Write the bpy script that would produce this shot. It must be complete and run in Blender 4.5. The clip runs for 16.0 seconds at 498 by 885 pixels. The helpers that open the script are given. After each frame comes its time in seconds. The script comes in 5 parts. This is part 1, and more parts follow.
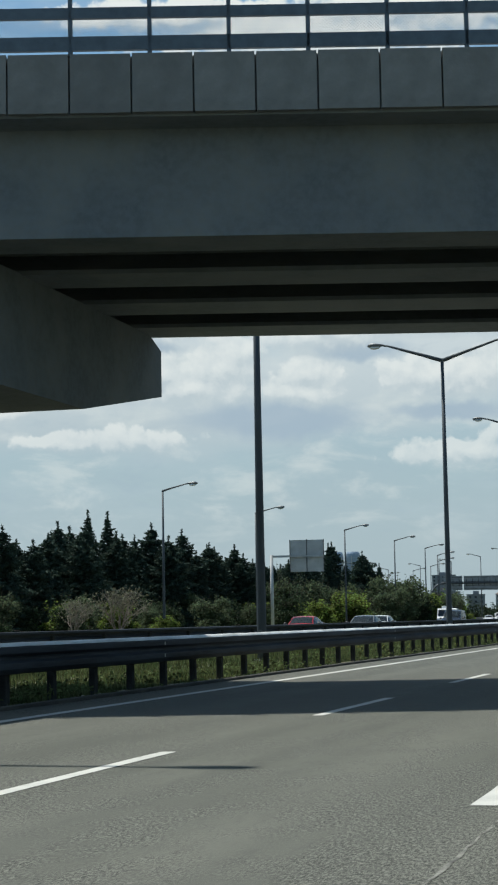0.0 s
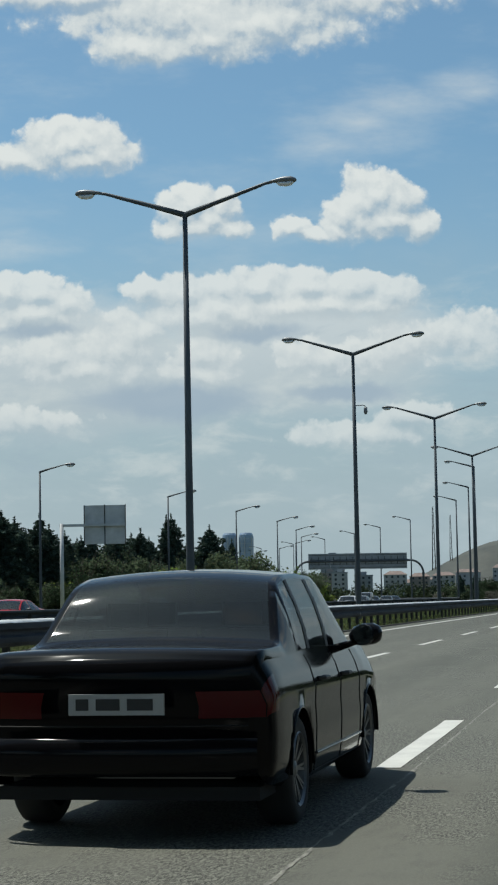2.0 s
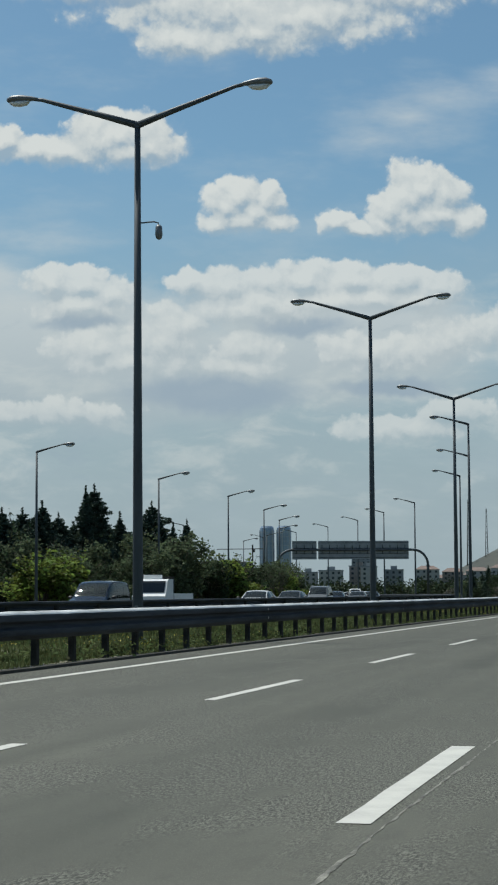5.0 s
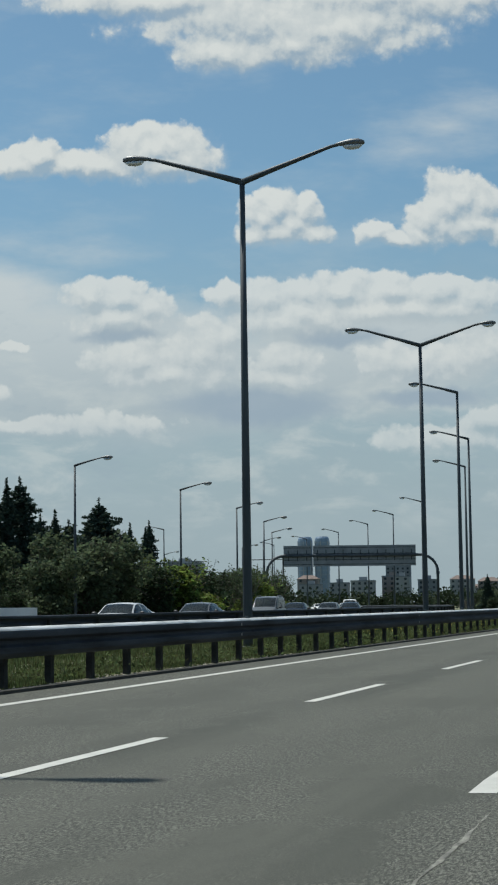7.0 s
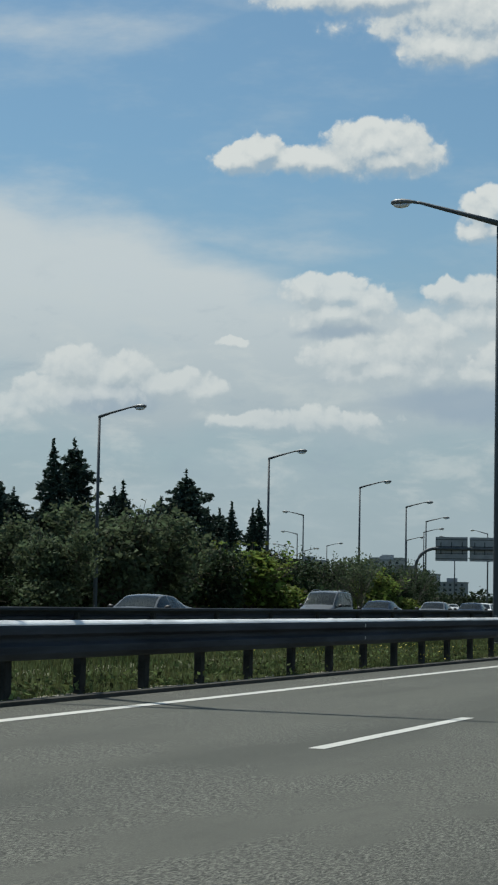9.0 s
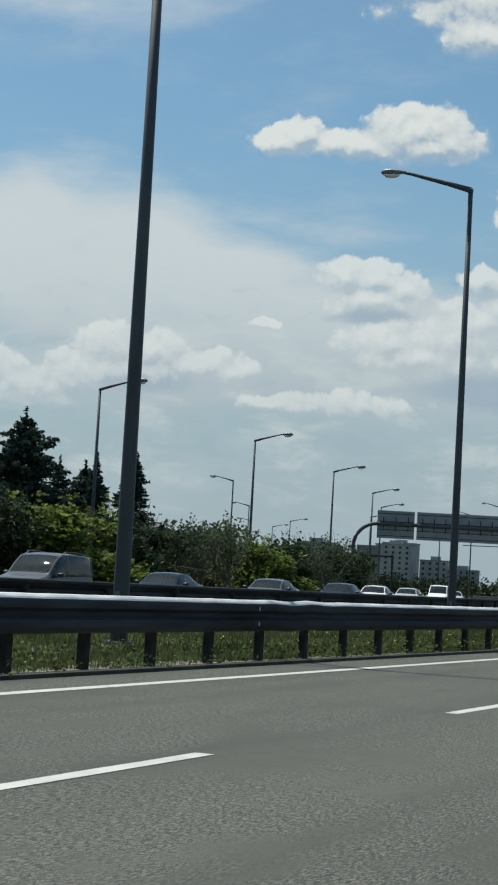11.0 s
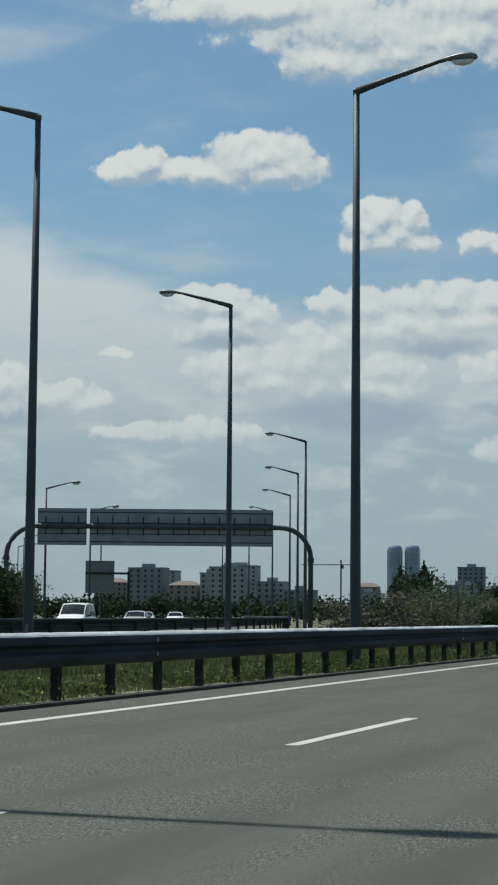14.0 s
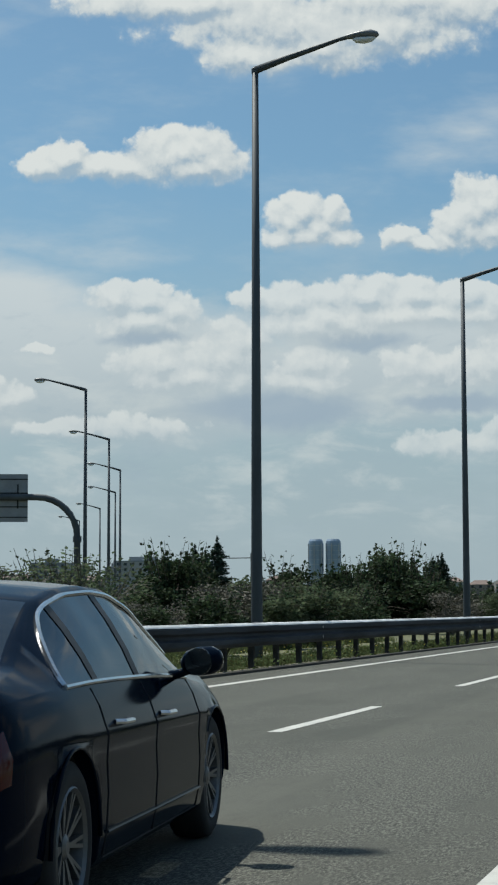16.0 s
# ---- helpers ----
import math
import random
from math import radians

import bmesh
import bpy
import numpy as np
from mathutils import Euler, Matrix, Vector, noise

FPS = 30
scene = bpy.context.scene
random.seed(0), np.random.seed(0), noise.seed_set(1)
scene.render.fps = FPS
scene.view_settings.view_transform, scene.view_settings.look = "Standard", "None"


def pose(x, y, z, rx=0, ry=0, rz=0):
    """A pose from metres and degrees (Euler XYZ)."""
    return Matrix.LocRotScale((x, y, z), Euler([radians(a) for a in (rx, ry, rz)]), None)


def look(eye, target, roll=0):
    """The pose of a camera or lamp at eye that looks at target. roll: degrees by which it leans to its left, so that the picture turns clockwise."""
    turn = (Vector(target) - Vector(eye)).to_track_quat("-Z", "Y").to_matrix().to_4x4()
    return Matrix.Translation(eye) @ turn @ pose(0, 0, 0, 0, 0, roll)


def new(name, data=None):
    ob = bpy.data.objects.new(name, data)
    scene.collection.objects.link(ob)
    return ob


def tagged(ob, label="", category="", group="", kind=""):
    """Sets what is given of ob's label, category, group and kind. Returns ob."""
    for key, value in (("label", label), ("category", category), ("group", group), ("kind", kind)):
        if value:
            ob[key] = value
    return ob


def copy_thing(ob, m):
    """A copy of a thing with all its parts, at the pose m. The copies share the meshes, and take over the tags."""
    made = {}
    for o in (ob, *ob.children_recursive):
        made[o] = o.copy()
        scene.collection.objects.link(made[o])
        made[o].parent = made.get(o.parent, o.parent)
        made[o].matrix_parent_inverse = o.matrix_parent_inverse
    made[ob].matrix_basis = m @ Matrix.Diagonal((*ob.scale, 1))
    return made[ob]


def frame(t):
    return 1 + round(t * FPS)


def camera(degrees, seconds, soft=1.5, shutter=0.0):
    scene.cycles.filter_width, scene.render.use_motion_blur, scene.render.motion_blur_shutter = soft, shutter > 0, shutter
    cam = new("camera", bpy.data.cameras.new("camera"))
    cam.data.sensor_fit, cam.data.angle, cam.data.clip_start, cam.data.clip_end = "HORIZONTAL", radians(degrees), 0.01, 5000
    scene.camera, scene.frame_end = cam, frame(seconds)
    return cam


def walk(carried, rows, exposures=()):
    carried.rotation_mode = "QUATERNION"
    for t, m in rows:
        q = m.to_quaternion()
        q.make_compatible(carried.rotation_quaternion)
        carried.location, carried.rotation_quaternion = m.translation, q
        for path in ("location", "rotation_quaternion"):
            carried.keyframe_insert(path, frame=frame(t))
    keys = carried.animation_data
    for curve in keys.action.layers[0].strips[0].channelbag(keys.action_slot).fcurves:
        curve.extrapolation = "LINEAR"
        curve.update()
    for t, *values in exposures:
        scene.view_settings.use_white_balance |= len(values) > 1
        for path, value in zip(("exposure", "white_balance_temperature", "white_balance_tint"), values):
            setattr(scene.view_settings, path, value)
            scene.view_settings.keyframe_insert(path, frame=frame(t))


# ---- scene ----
# ------------------------------------------------------------------ camera
cam = camera(15.7, 16.0, soft=2.2)
EYE = 1.25
# seconds, x, y, yaw, pitch, lean
PATH = [
    (0.0, 0.13, 0.00, 15.04, 5.63, -1.03), (0.5, 0.20, 8.18, 13.75, 5.48, -1.45),
    (1.0, 0.20, 16.38, 12.31, 5.28, -1.95), (1.5, 0.22, 24.62, 11.71, 5.17, -1.93),
    (2.0, 0.28, 32.88, 11.75, 4.98, -1.07), (2.5, 0.36, 41.16, 12.71, 4.87, -0.54),
    (3.0, 0.42, 49.40, 13.13, 4.79, -0.78), (3.5, 0.41, 57.59, 13.63, 4.77, -0.50),
    (4.0, 0.40, 65.74, 13.82, 4.71, -0.31), (4.5, 0.40, 73.83, 13.74, 4.74, -0.31),
    (4.7, 0.40, 77.05, 13.10, 4.75, -0.33), (6.8, 0.44, 110.60, 14.08, 5.14, -0.75),
    (7.0, 0.44, 113.76, 14.37, 5.17, -0.77), (7.5, 0.43, 121.62, 14.46, 5.21, -0.85),
    (8.0, 0.47, 129.40, 15.96, 5.27, -0.69), (8.2, 0.49, 132.48, 19.98, 5.22, -0.30),
    (10.3, 0.84, 164.48, 21.93, 4.99, 1.75), (10.5, 0.87, 167.54, 22.26, 4.97, 1.99),
    (11.0, 0.91, 175.25, 22.17, 4.41, 3.17), (11.5, 0.95, 182.99, 21.55, 4.35, 3.19),
    (12.0, 1.06, 190.76, 20.03, 4.79, 3.18), (12.5, 1.11, 198.54, 19.04, 5.34, 2.34),
    (13.0, 1.18, 206.37, 18.14, 5.46, 1.80), (13.5, 1.21, 214.28, 17.76, 5.53, 1.32),
    (14.0, 1.31, 222.28, 17.58, 5.44, 0.47), (14.5, 1.38, 230.35, 16.97, 5.40, 0.14),
    (15.0, 1.40, 238.52, 16.33, 5.37, 0.02), (15.5, 1.52, 246.78, 15.88, 5.29, -0.07),
    (16.0, 1.58, 255.14, 15.14, 5.29, -0.16),
]
walk(cam, [(t, pose(x, y, EYE, 90 + p, 0, a) @ pose(0, 0, 0, 0, 0, r)) for t, x, y, a, p, r in PATH],
     exposures=[(t, e, 6380, 6) for t, e in ((0.0, 0.24), (0.3, 0.38), (0.6, 0.44), (1.0, 0.34), (1.5, 0.2), (2.0, 0.12), (3.0, 0.06), (4.0, -.03), (9.0, -.02), (11.0, .07), (12.0, -.06), (12.5, -.06), (14.0, -.05), (15.0, -.02), (16.0, 0.06))])

# ------------------------------------------------------------------ world and sun
SUN_TO = Vector((-.428, .252, 1.0)).normalized()
sun_lamp = bpy.data.lights.new("sun", "SUN")
sun_lamp.energy, sun_lamp.angle, sun_lamp.color = 4.7, radians(0.55), (1.0, 0.95, 0.87)
sun = new("sun", sun_lamp)
sun.matrix_world = look((0, 0, 60), Vector((0, 0, 60)) - SUN_TO)

AX_YAW, AX_PITCH, AX_ROLL = radians(13.63), radians(4.77), radians(-0.5)
AHEAD = Vector((-math.sin(AX_YAW) * math.cos(AX_PITCH), math.cos(AX_YAW) * math.cos(AX_PITCH), math.sin(AX_PITCH)))
LEVEL = Vector((math.cos(AX_YAW), math.sin(AX_YAW), 0))
RIGHT = LEVEL * math.cos(AX_ROLL) + LEVEL.cross(AHEAD) * math.sin(AX_ROLL)
ABOVE = RIGHT.cross(AHEAD)


class Nodes:
    """Short hand for building node trees."""

    def __init__(self, tree):
        self.t, self.n, self.l = tree, tree.nodes, tree.links

    def put(self, socket, value):
        if isinstance(value, bpy.types.NodeSocket):
            self.l.new(value, socket)
        elif value is not None:
            socket.default_value = value

    def math(self, op, a, b=None, c=None, clamp=False):
        n = self.n.new("ShaderNodeMath")
        n.operation, n.use_clamp = op, clamp
        for i, v in enumerate((a, b, c)):
            self.put(n.inputs[i], v)
        return n.outputs[0]

    def vec(self, op, a, b=None):
        n = self.n.new("ShaderNodeVectorMath")
        n.operation = op
        self.put(n.inputs[0], a), self.put(n.inputs[1], b)
        return n.outputs["Value"] if op in ("LENGTH", "DOT_PRODUCT") else n.outputs[0]

    def mix(self, f, a, b):
        n = self.n.new("ShaderNodeMix")
        n.data_type = "RGBA"
        self.put(n.inputs[0], f), self.put(n.inputs[6], a), self.put(n.inputs[7], b)
        return n.outputs[2]

    def noise(self, vector, scale, detail=4.0, rough=0.55, distortion=0.0):
        n = self.n.new("ShaderNodeTexNoise")
        self.put(n.inputs["Vector"], vector)
        n.inputs["Scale"].default_value, n.inputs["Detail"].default_value = scale, detail
        n.inputs["Roughness"].default_value, n.inputs["Distortion"].default_value = rough, distortion
        return n.outputs

    def smooth(self, v, lo, hi, to=1.0):
        n = self.n.new("ShaderNodeMapRange")
        n.interpolation_type = "SMOOTHSTEP"
        self.put(n.inputs[0], v)
        n.inputs[1].default_value, n.inputs[2].default_value, n.inputs[4].default_value = lo, hi, to
        return n.outputs[0]

    def combine(self, x, y, z=0.0):
        n = self.n.new("ShaderNodeCombineXYZ")
        for i, v in enumerate((x, y, z)):
            self.put(n.inputs[i], v)
        return n.outputs[0]


# clouds: u, v, half width, half height on a sheet of sky (v grows downwards)
CLOUD_LONG = [(2.40, 2.42, 1.10, .50), (2.95, 2.56, .68, .42), (1.95, 2.55, .60, .48), (1.45, 2.70, .62, .34),
              (.85, 2.66, .55, .25), (.25, 2.50, .42, .40), (-.05, 2.64, .60, .32), (-.30, 2.60, .40, .26), (2.55, 2.64, .95, .28)]
CLOUD_PUFF = [(4.30, 3.66, .50, .42), (4.47, 3.50, .42, .44), (5.02, 3.50, .30, .30), (4.75, 3.76, .56, .36), (4.12, 3.93, .34, .22), (5.15, 3.95, .40, .20), (4.6, 3.90, .75, .24)]
CLOUD_TALL = [(7.22, 3.66, .50, .44), (7.52, 3.48, .50, .46), (7.70, 3.30, .60, .56), (7.40, 3.72, .55, .42), (8.12, 3.40, .45, .38), (8.50, 3.86, .45, .30),
              (6.22, 3.88, .40, .22), (6.62, 4.02, .45, .15), (7.00, 3.92, .40, .26), (7.75, 3.72, .75, .36), (8.15, 3.78, .55, .28)]
CLOUD_TOP = [(4.0, .10, 2.3, .62), (5.6, .25, 2.1, .60), (3.6, .72, .95, .34), (6.6, -.30, 2.6, .55),
             (4.9, .55, 1.2, .42), (2.4, -.25, 2.2, .36)]
CLOUD_ROW = [(1.22, 5.03, .56, .38), (1.75, 5.02, .62, .36), (2.22, 5.20, .52, .36), (1.70, 5.42, .92, .30),
             (3.70, 5.00, .42, .30), (4.30, 5.10, .70, .42), (5.00, 4.98, .62, .34), (5.70, 4.92, .82, .36), (6.50, 4.95, .75, .36),
             (7.30, 4.95, .80, .34), (8.00, 5.10, .62, .36), (4.55, 5.45, 1.2, .36), (6.20, 5.30, 1.1, .30), (7.60, 5.30, .95, .22), (5.0, 5.34, 1.6, .42), (7.0, 5.24, 1.5, .32)]
CLOUD_LOW = [(2.00, 6.15, .85, .42), (3.00, 6.05, .85, .50), (2.50, 6.42, 1.2, .28), (3.40, 5.72, .75, .48), (4.70, 6.15, .66, .42),
             (4.60, 6.46, .75, .18), (6.70, 6.20, .85, .36), (7.50, 6.15, .75, .36), (8.30, 5.95, .80, .44), (9.30, 5.80, .90, .50),
             (.50, 7.32, .80, .20), (1.50, 7.30, .95, .22), (7.40, 7.55, 1.3, .26), (8.40, 7.22, .8, .28)]
CLOUD_SIDE = [(-3.00, 6.38, .75, .42), (-2.25, 6.48, .85, .42), (-1.40, 6.70, .75, .30), (-.70, 6.82, .52, .20), (-2.60, 6.85, 1.1, .30),
              (-3.70, 6.85, .62, .40), (-4.60, 7.15, .75, .36), (-5.30, 6.90, .85, .42), (-.20, 5.92, .40, .10), (-.1, 7.32, .5, .16)]
GAP = [(4.1, 6.95, 1.9, .38), (-2.4, 6.98, 1.0, .30), (5.6, 5.75, 1.0, .22), (1.75, 5.72, .9, .16), (7.2, 6.85, 1.2, .2)]
VEIL = [(-2.6, 4.9, 2.2, 1.6), (-1.0, 5.3, 2.2, 1.3), (-3.6, 5.2, 2.8, 2.2), (-4.6, 4.6, 2.6, 1.7), (.4, 6.2, 2.6, 1.5), (-1.6, 6.6, 3.4, 1.3),
        (2.6, 6.4, 3.6, 1.5), (6.2, 6.1, 3.6, 1.3)]
WISP = [(8.3, 1.75, 1.3, .42), (7.5, 2.05, 1.1, .42), (6.8, 2.5, .9, .40), (9.6, 1.5, 1.2, .5), (.6, 4.2, 1.4, .3), (-.6, 4.05, 1.6, .3), (-3.6, .2, 3.2, .5)]


def blobs(group, p, rows):
    best = None
    for u, v, ru, rv in rows:
        d = group.vec("LENGTH", group.vec("MULTIPLY", group.vec("SUBTRACT", p, (u, v, 0)), (1 / ru, 1 / rv, 0)))
        best = d if best is None else group.math("SMOOTH_MIN", best, d, 0.25)
    return group.math("SUBTRACT", 1.0, best)


def cloud_group():
    """Thickness of the cloud at a point of the sheet: crisp heaps, and the thin veil behind them."""
    tree = bpy.data.node_groups.new("cloud_thickness", "ShaderNodeTree")
    tree.interface.new_socket("p", in_out="INPUT", socket_type="NodeSocketVector")
    for name in ("heap", "veil", "gap"):
        tree.interface.new_socket(name, in_out="OUTPUT", socket_type="NodeSocketFloat")
    g = Nodes(tree)
    p = g.n.new("NodeGroupInput").outputs[0]
    out = g.n.new("NodeGroupOutput")
    coarse = g.noise(p, 0.9, 3, 0.5)["Color"]
    bend = g.vec("MULTIPLY", g.vec("SUBTRACT", coarse, (.5, .5, .5)), (.30, .24, 0))
    fine = g.noise(p, 2.6, 5, 0.52)["Color"]
    curl = g.vec("MULTIPLY", g.vec("SUBTRACT", fine, (.5, .5, .5)), (.40, .32, 0))
    q = g.vec("ADD", g.vec("ADD", p, bend), curl)
    heap = blobs(g, q, CLOUD_LONG + CLOUD_PUFF + CLOUD_TALL + CLOUD_TOP + CLOUD_ROW)
    low = g.math("MULTIPLY", blobs(g, q, CLOUD_LOW), 0.62)
    low = g.math("MAXIMUM", low, g.math("MULTIPLY", blobs(g, q, CLOUD_SIDE), 0.8))
    heap = g.math("MAXIMUM", heap, low)
    grain = g.math("MULTIPLY", g.math("SUBTRACT", g.noise(p, 2.0, 5, 0.55)["Fac"], 0.5), 0.36)
    for scale, weight in ((2.3, .40), (5.2, .22), (11.0, .11), (23.0, .06)):
        cell = g.n.new("ShaderNodeTexVoronoi")
        cell.feature = "SMOOTH_F1"
        cell.inputs["Scale"].default_value, cell.inputs["Smoothness"].default_value = scale, .35
        g.put(cell.inputs["Vector"], g.vec("ADD", p, g.vec("MULTIPLY", curl, (.7, .7, 0))))
        grain = g.math("ADD", grain, g.math("MULTIPLY", g.math("SUBTRACT", .40, cell.outputs["Distance"]), weight))
    g.put(out.inputs[0], g.math("ADD", heap, grain))
    soft = blobs(g, g.vec("ADD", p, g.vec("MULTIPLY", bend, (2.2, 1.6, 0))), VEIL)
    wisp = g.math("MULTIPLY", blobs(g, g.vec("ADD", p, g.vec("MULTIPLY", bend, (1.6, 1.2, 0))), WISP), .22)
    soft = g.math("MAXIMUM", soft, wisp)
    g.put(out.inputs[2], blobs(g, q, GAP))
    streak = g.noise(g.vec("MULTIPLY", p, (.35, 1.0, 1)), 1.3, 5, 0.6)["Fac"]
    g.put(out.inputs[1], g.math("ADD", soft, g.math("MULTIPLY", g.math("SUBTRACT", streak, 0.5), 0.7)))
    return tree


def build_world():
    world = bpy.data.worlds.new("sky")
    scene.world = world
    world.use_nodes = True
    g = Nodes(world.node_tree)
    g.n.clear()
    way = g.n.new("ShaderNodeTexCoord").outputs["Generated"]
    depth = g.math("MAXIMUM", g.vec("DOT_PRODUCT", way, tuple(AHEAD)), 0.12)
    u = g.math("ADD", g.math("MULTIPLY", g.math("DIVIDE", g.vec("DOT_PRODUCT", way, tuple(RIGHT)), depth), 32.0), 4.41)
    v = g.math("SUBTRACT", 7.84, g.math("MULTIPLY", g.math("DIVIDE", g.vec("DOT_PRODUCT", way, tuple(ABOVE)), depth), 32.0))
    p = g.combine(u, v)
    tree = cloud_group()

    def thickness(at):
        n = g.n.new("ShaderNodeGroup")
        n.node_tree = tree
        g.put(n.inputs[0], at)
        return n.outputs

    here, over = thickness(p), thickness(g.vec("ADD", p, (-0.07, -0.17, 0)))
    sky = g.n.new("ShaderNodeTexSky")
    sky.sky_type, sky.sun_disc = "NISHITA", False
    sky.sun_elevation = math.asin(SUN_TO.z)
    sky.sun_rotation = math.atan2(SUN_TO.x, SUN_TO.y)
    sky.dust_density, sky.air_density, sky.ozone_density = 1.2, 1.0, 1.0
    blue = g.vec("MULTIPLY", sky.outputs[0], (.066, .085, .088))
    height = g.vec("DOT_PRODUCT", way, (0, 0, 1))
    sway = g.math("MULTIPLY", g.math("SUBTRACT", g.noise(p, .5, 3)["Fac"], .5), .06)
    haze = g.smooth(g.math("ADD", height, sway), .25, .04)
    toward = g.smooth(g.vec("DOT_PRODUCT", way, tuple(Vector((-.62, .78, 0)))), -.35, .75)
    base = g.mix(g.math("MULTIPLY", haze, g.math("ADD", .30, g.math("MULTIPLY", toward, .60))), blue, (.345, .420, .468, 1))
    thin = g.noise(g.vec("MULTIPLY", p, (.5, 1.4, 1)), .55, 5, .62)["Fac"]
    base = g.mix(g.math("MULTIPLY", g.math("MULTIPLY", g.smooth(thin, .45, .75), .28), toward), base, (.50, .57, .61, 1))
    veil = g.math("MULTIPLY", g.smooth(here[1], -.10, .55), .88)
    base = g.mix(veil, base, g.mix(g.smooth(height, .075, .19), (.385, .45, .49, 1), (.585, .62, .63, 1)))
    band = g.math("MULTIPLY", toward, g.math("MULTIPLY", g.smooth(height, .02, .07), g.smooth(height, .20, .13)))
    broken = g.noise(g.vec("MULTIPLY", g.vec("ADD", p, (3.1, .4, 0)), (.62, 1.5, 1)), 1.15, 8, .6, .3)["Fac"]
    base = g.mix(g.math("MULTIPLY", g.math("MULTIPLY", g.smooth(broken, .47, .70), band), .55), base, (.56, .60, .60, 1))
    base = g.mix(g.math("MULTIPLY", g.math("MULTIPLY", g.smooth(broken, .44, .30), band), .35), base, (.31, .39, .46, 1))
    base = g.mix(g.math("MULTIPLY", g.smooth(here[2], -.15, .6), .85), base, (.315, .395, .475, 1))
    puff = g.noise(p, 1.5, 5, .55)["Fac"]
    rise = g.math("ADD", g.math("SUBTRACT", here[0], over[0]), g.math("MULTIPLY", g.math("SUBTRACT", puff, .5), .55))
    body = g.mix(g.smooth(rise, -.50, .06), (.395, .455, .495, 1), (.575, .61, .62, 1))
    body = g.mix(g.smooth(rise, -.04, .46), body, (.69, .705, .69, 1))
    body = g.mix(g.math("MULTIPLY", haze, .22), body, (.565, .605, .615, 1))
    top = g.smooth(rise, -.22, .22)
    crisp, loose = g.smooth(here[0], -.18, .08), g.smooth(here[0], -.34, .34)
    cover = g.math("ADD", g.math("MULTIPLY", crisp, top), g.math("MULTIPLY", loose, g.math("SUBTRACT", 1.0, top)))
    firm = g.math("ADD", .58, g.math("MULTIPLY", g.smooth(rise, -.55, .05), .40))
    cover = g.math("MULTIPLY", g.math("MULTIPLY", cover, firm), g.math("SUBTRACT", 1.0, g.math("MULTIPLY", haze, .42)))
    # broken heaps go on round the rest of the sky
    around = g.vec("MULTIPLY", way, (5.0, 5.0, 11.0))
    others = g.math("ADD", g.noise(around, 1.0, 6, .55)["Fac"], g.math("MULTIPLY", g.smooth(height, .1, .55), -.05))
    aside = g.smooth(g.vec("DOT_PRODUCT", way, tuple(AHEAD)), .955, .90)
    extra = g.math("MULTIPLY", g.math("MULTIPLY", g.smooth(others, .52, .62), aside), g.smooth(height, .0, .12))
    base = g.mix(g.math("MULTIPLY", extra, .85), base, (.62, .645, .64, 1))
    col = g.mix(cover, base, body)
    back = g.n.new("ShaderNodeBackground")
    g.put(back.inputs[0], col)
    back.inputs[1].default_value = 1.0
    g.l.new(back.outputs[0], g.n.new("ShaderNodeOutputWorld").inputs[0])


build_world()

# ------------------------------------------------------------------ materials
MATS = {}


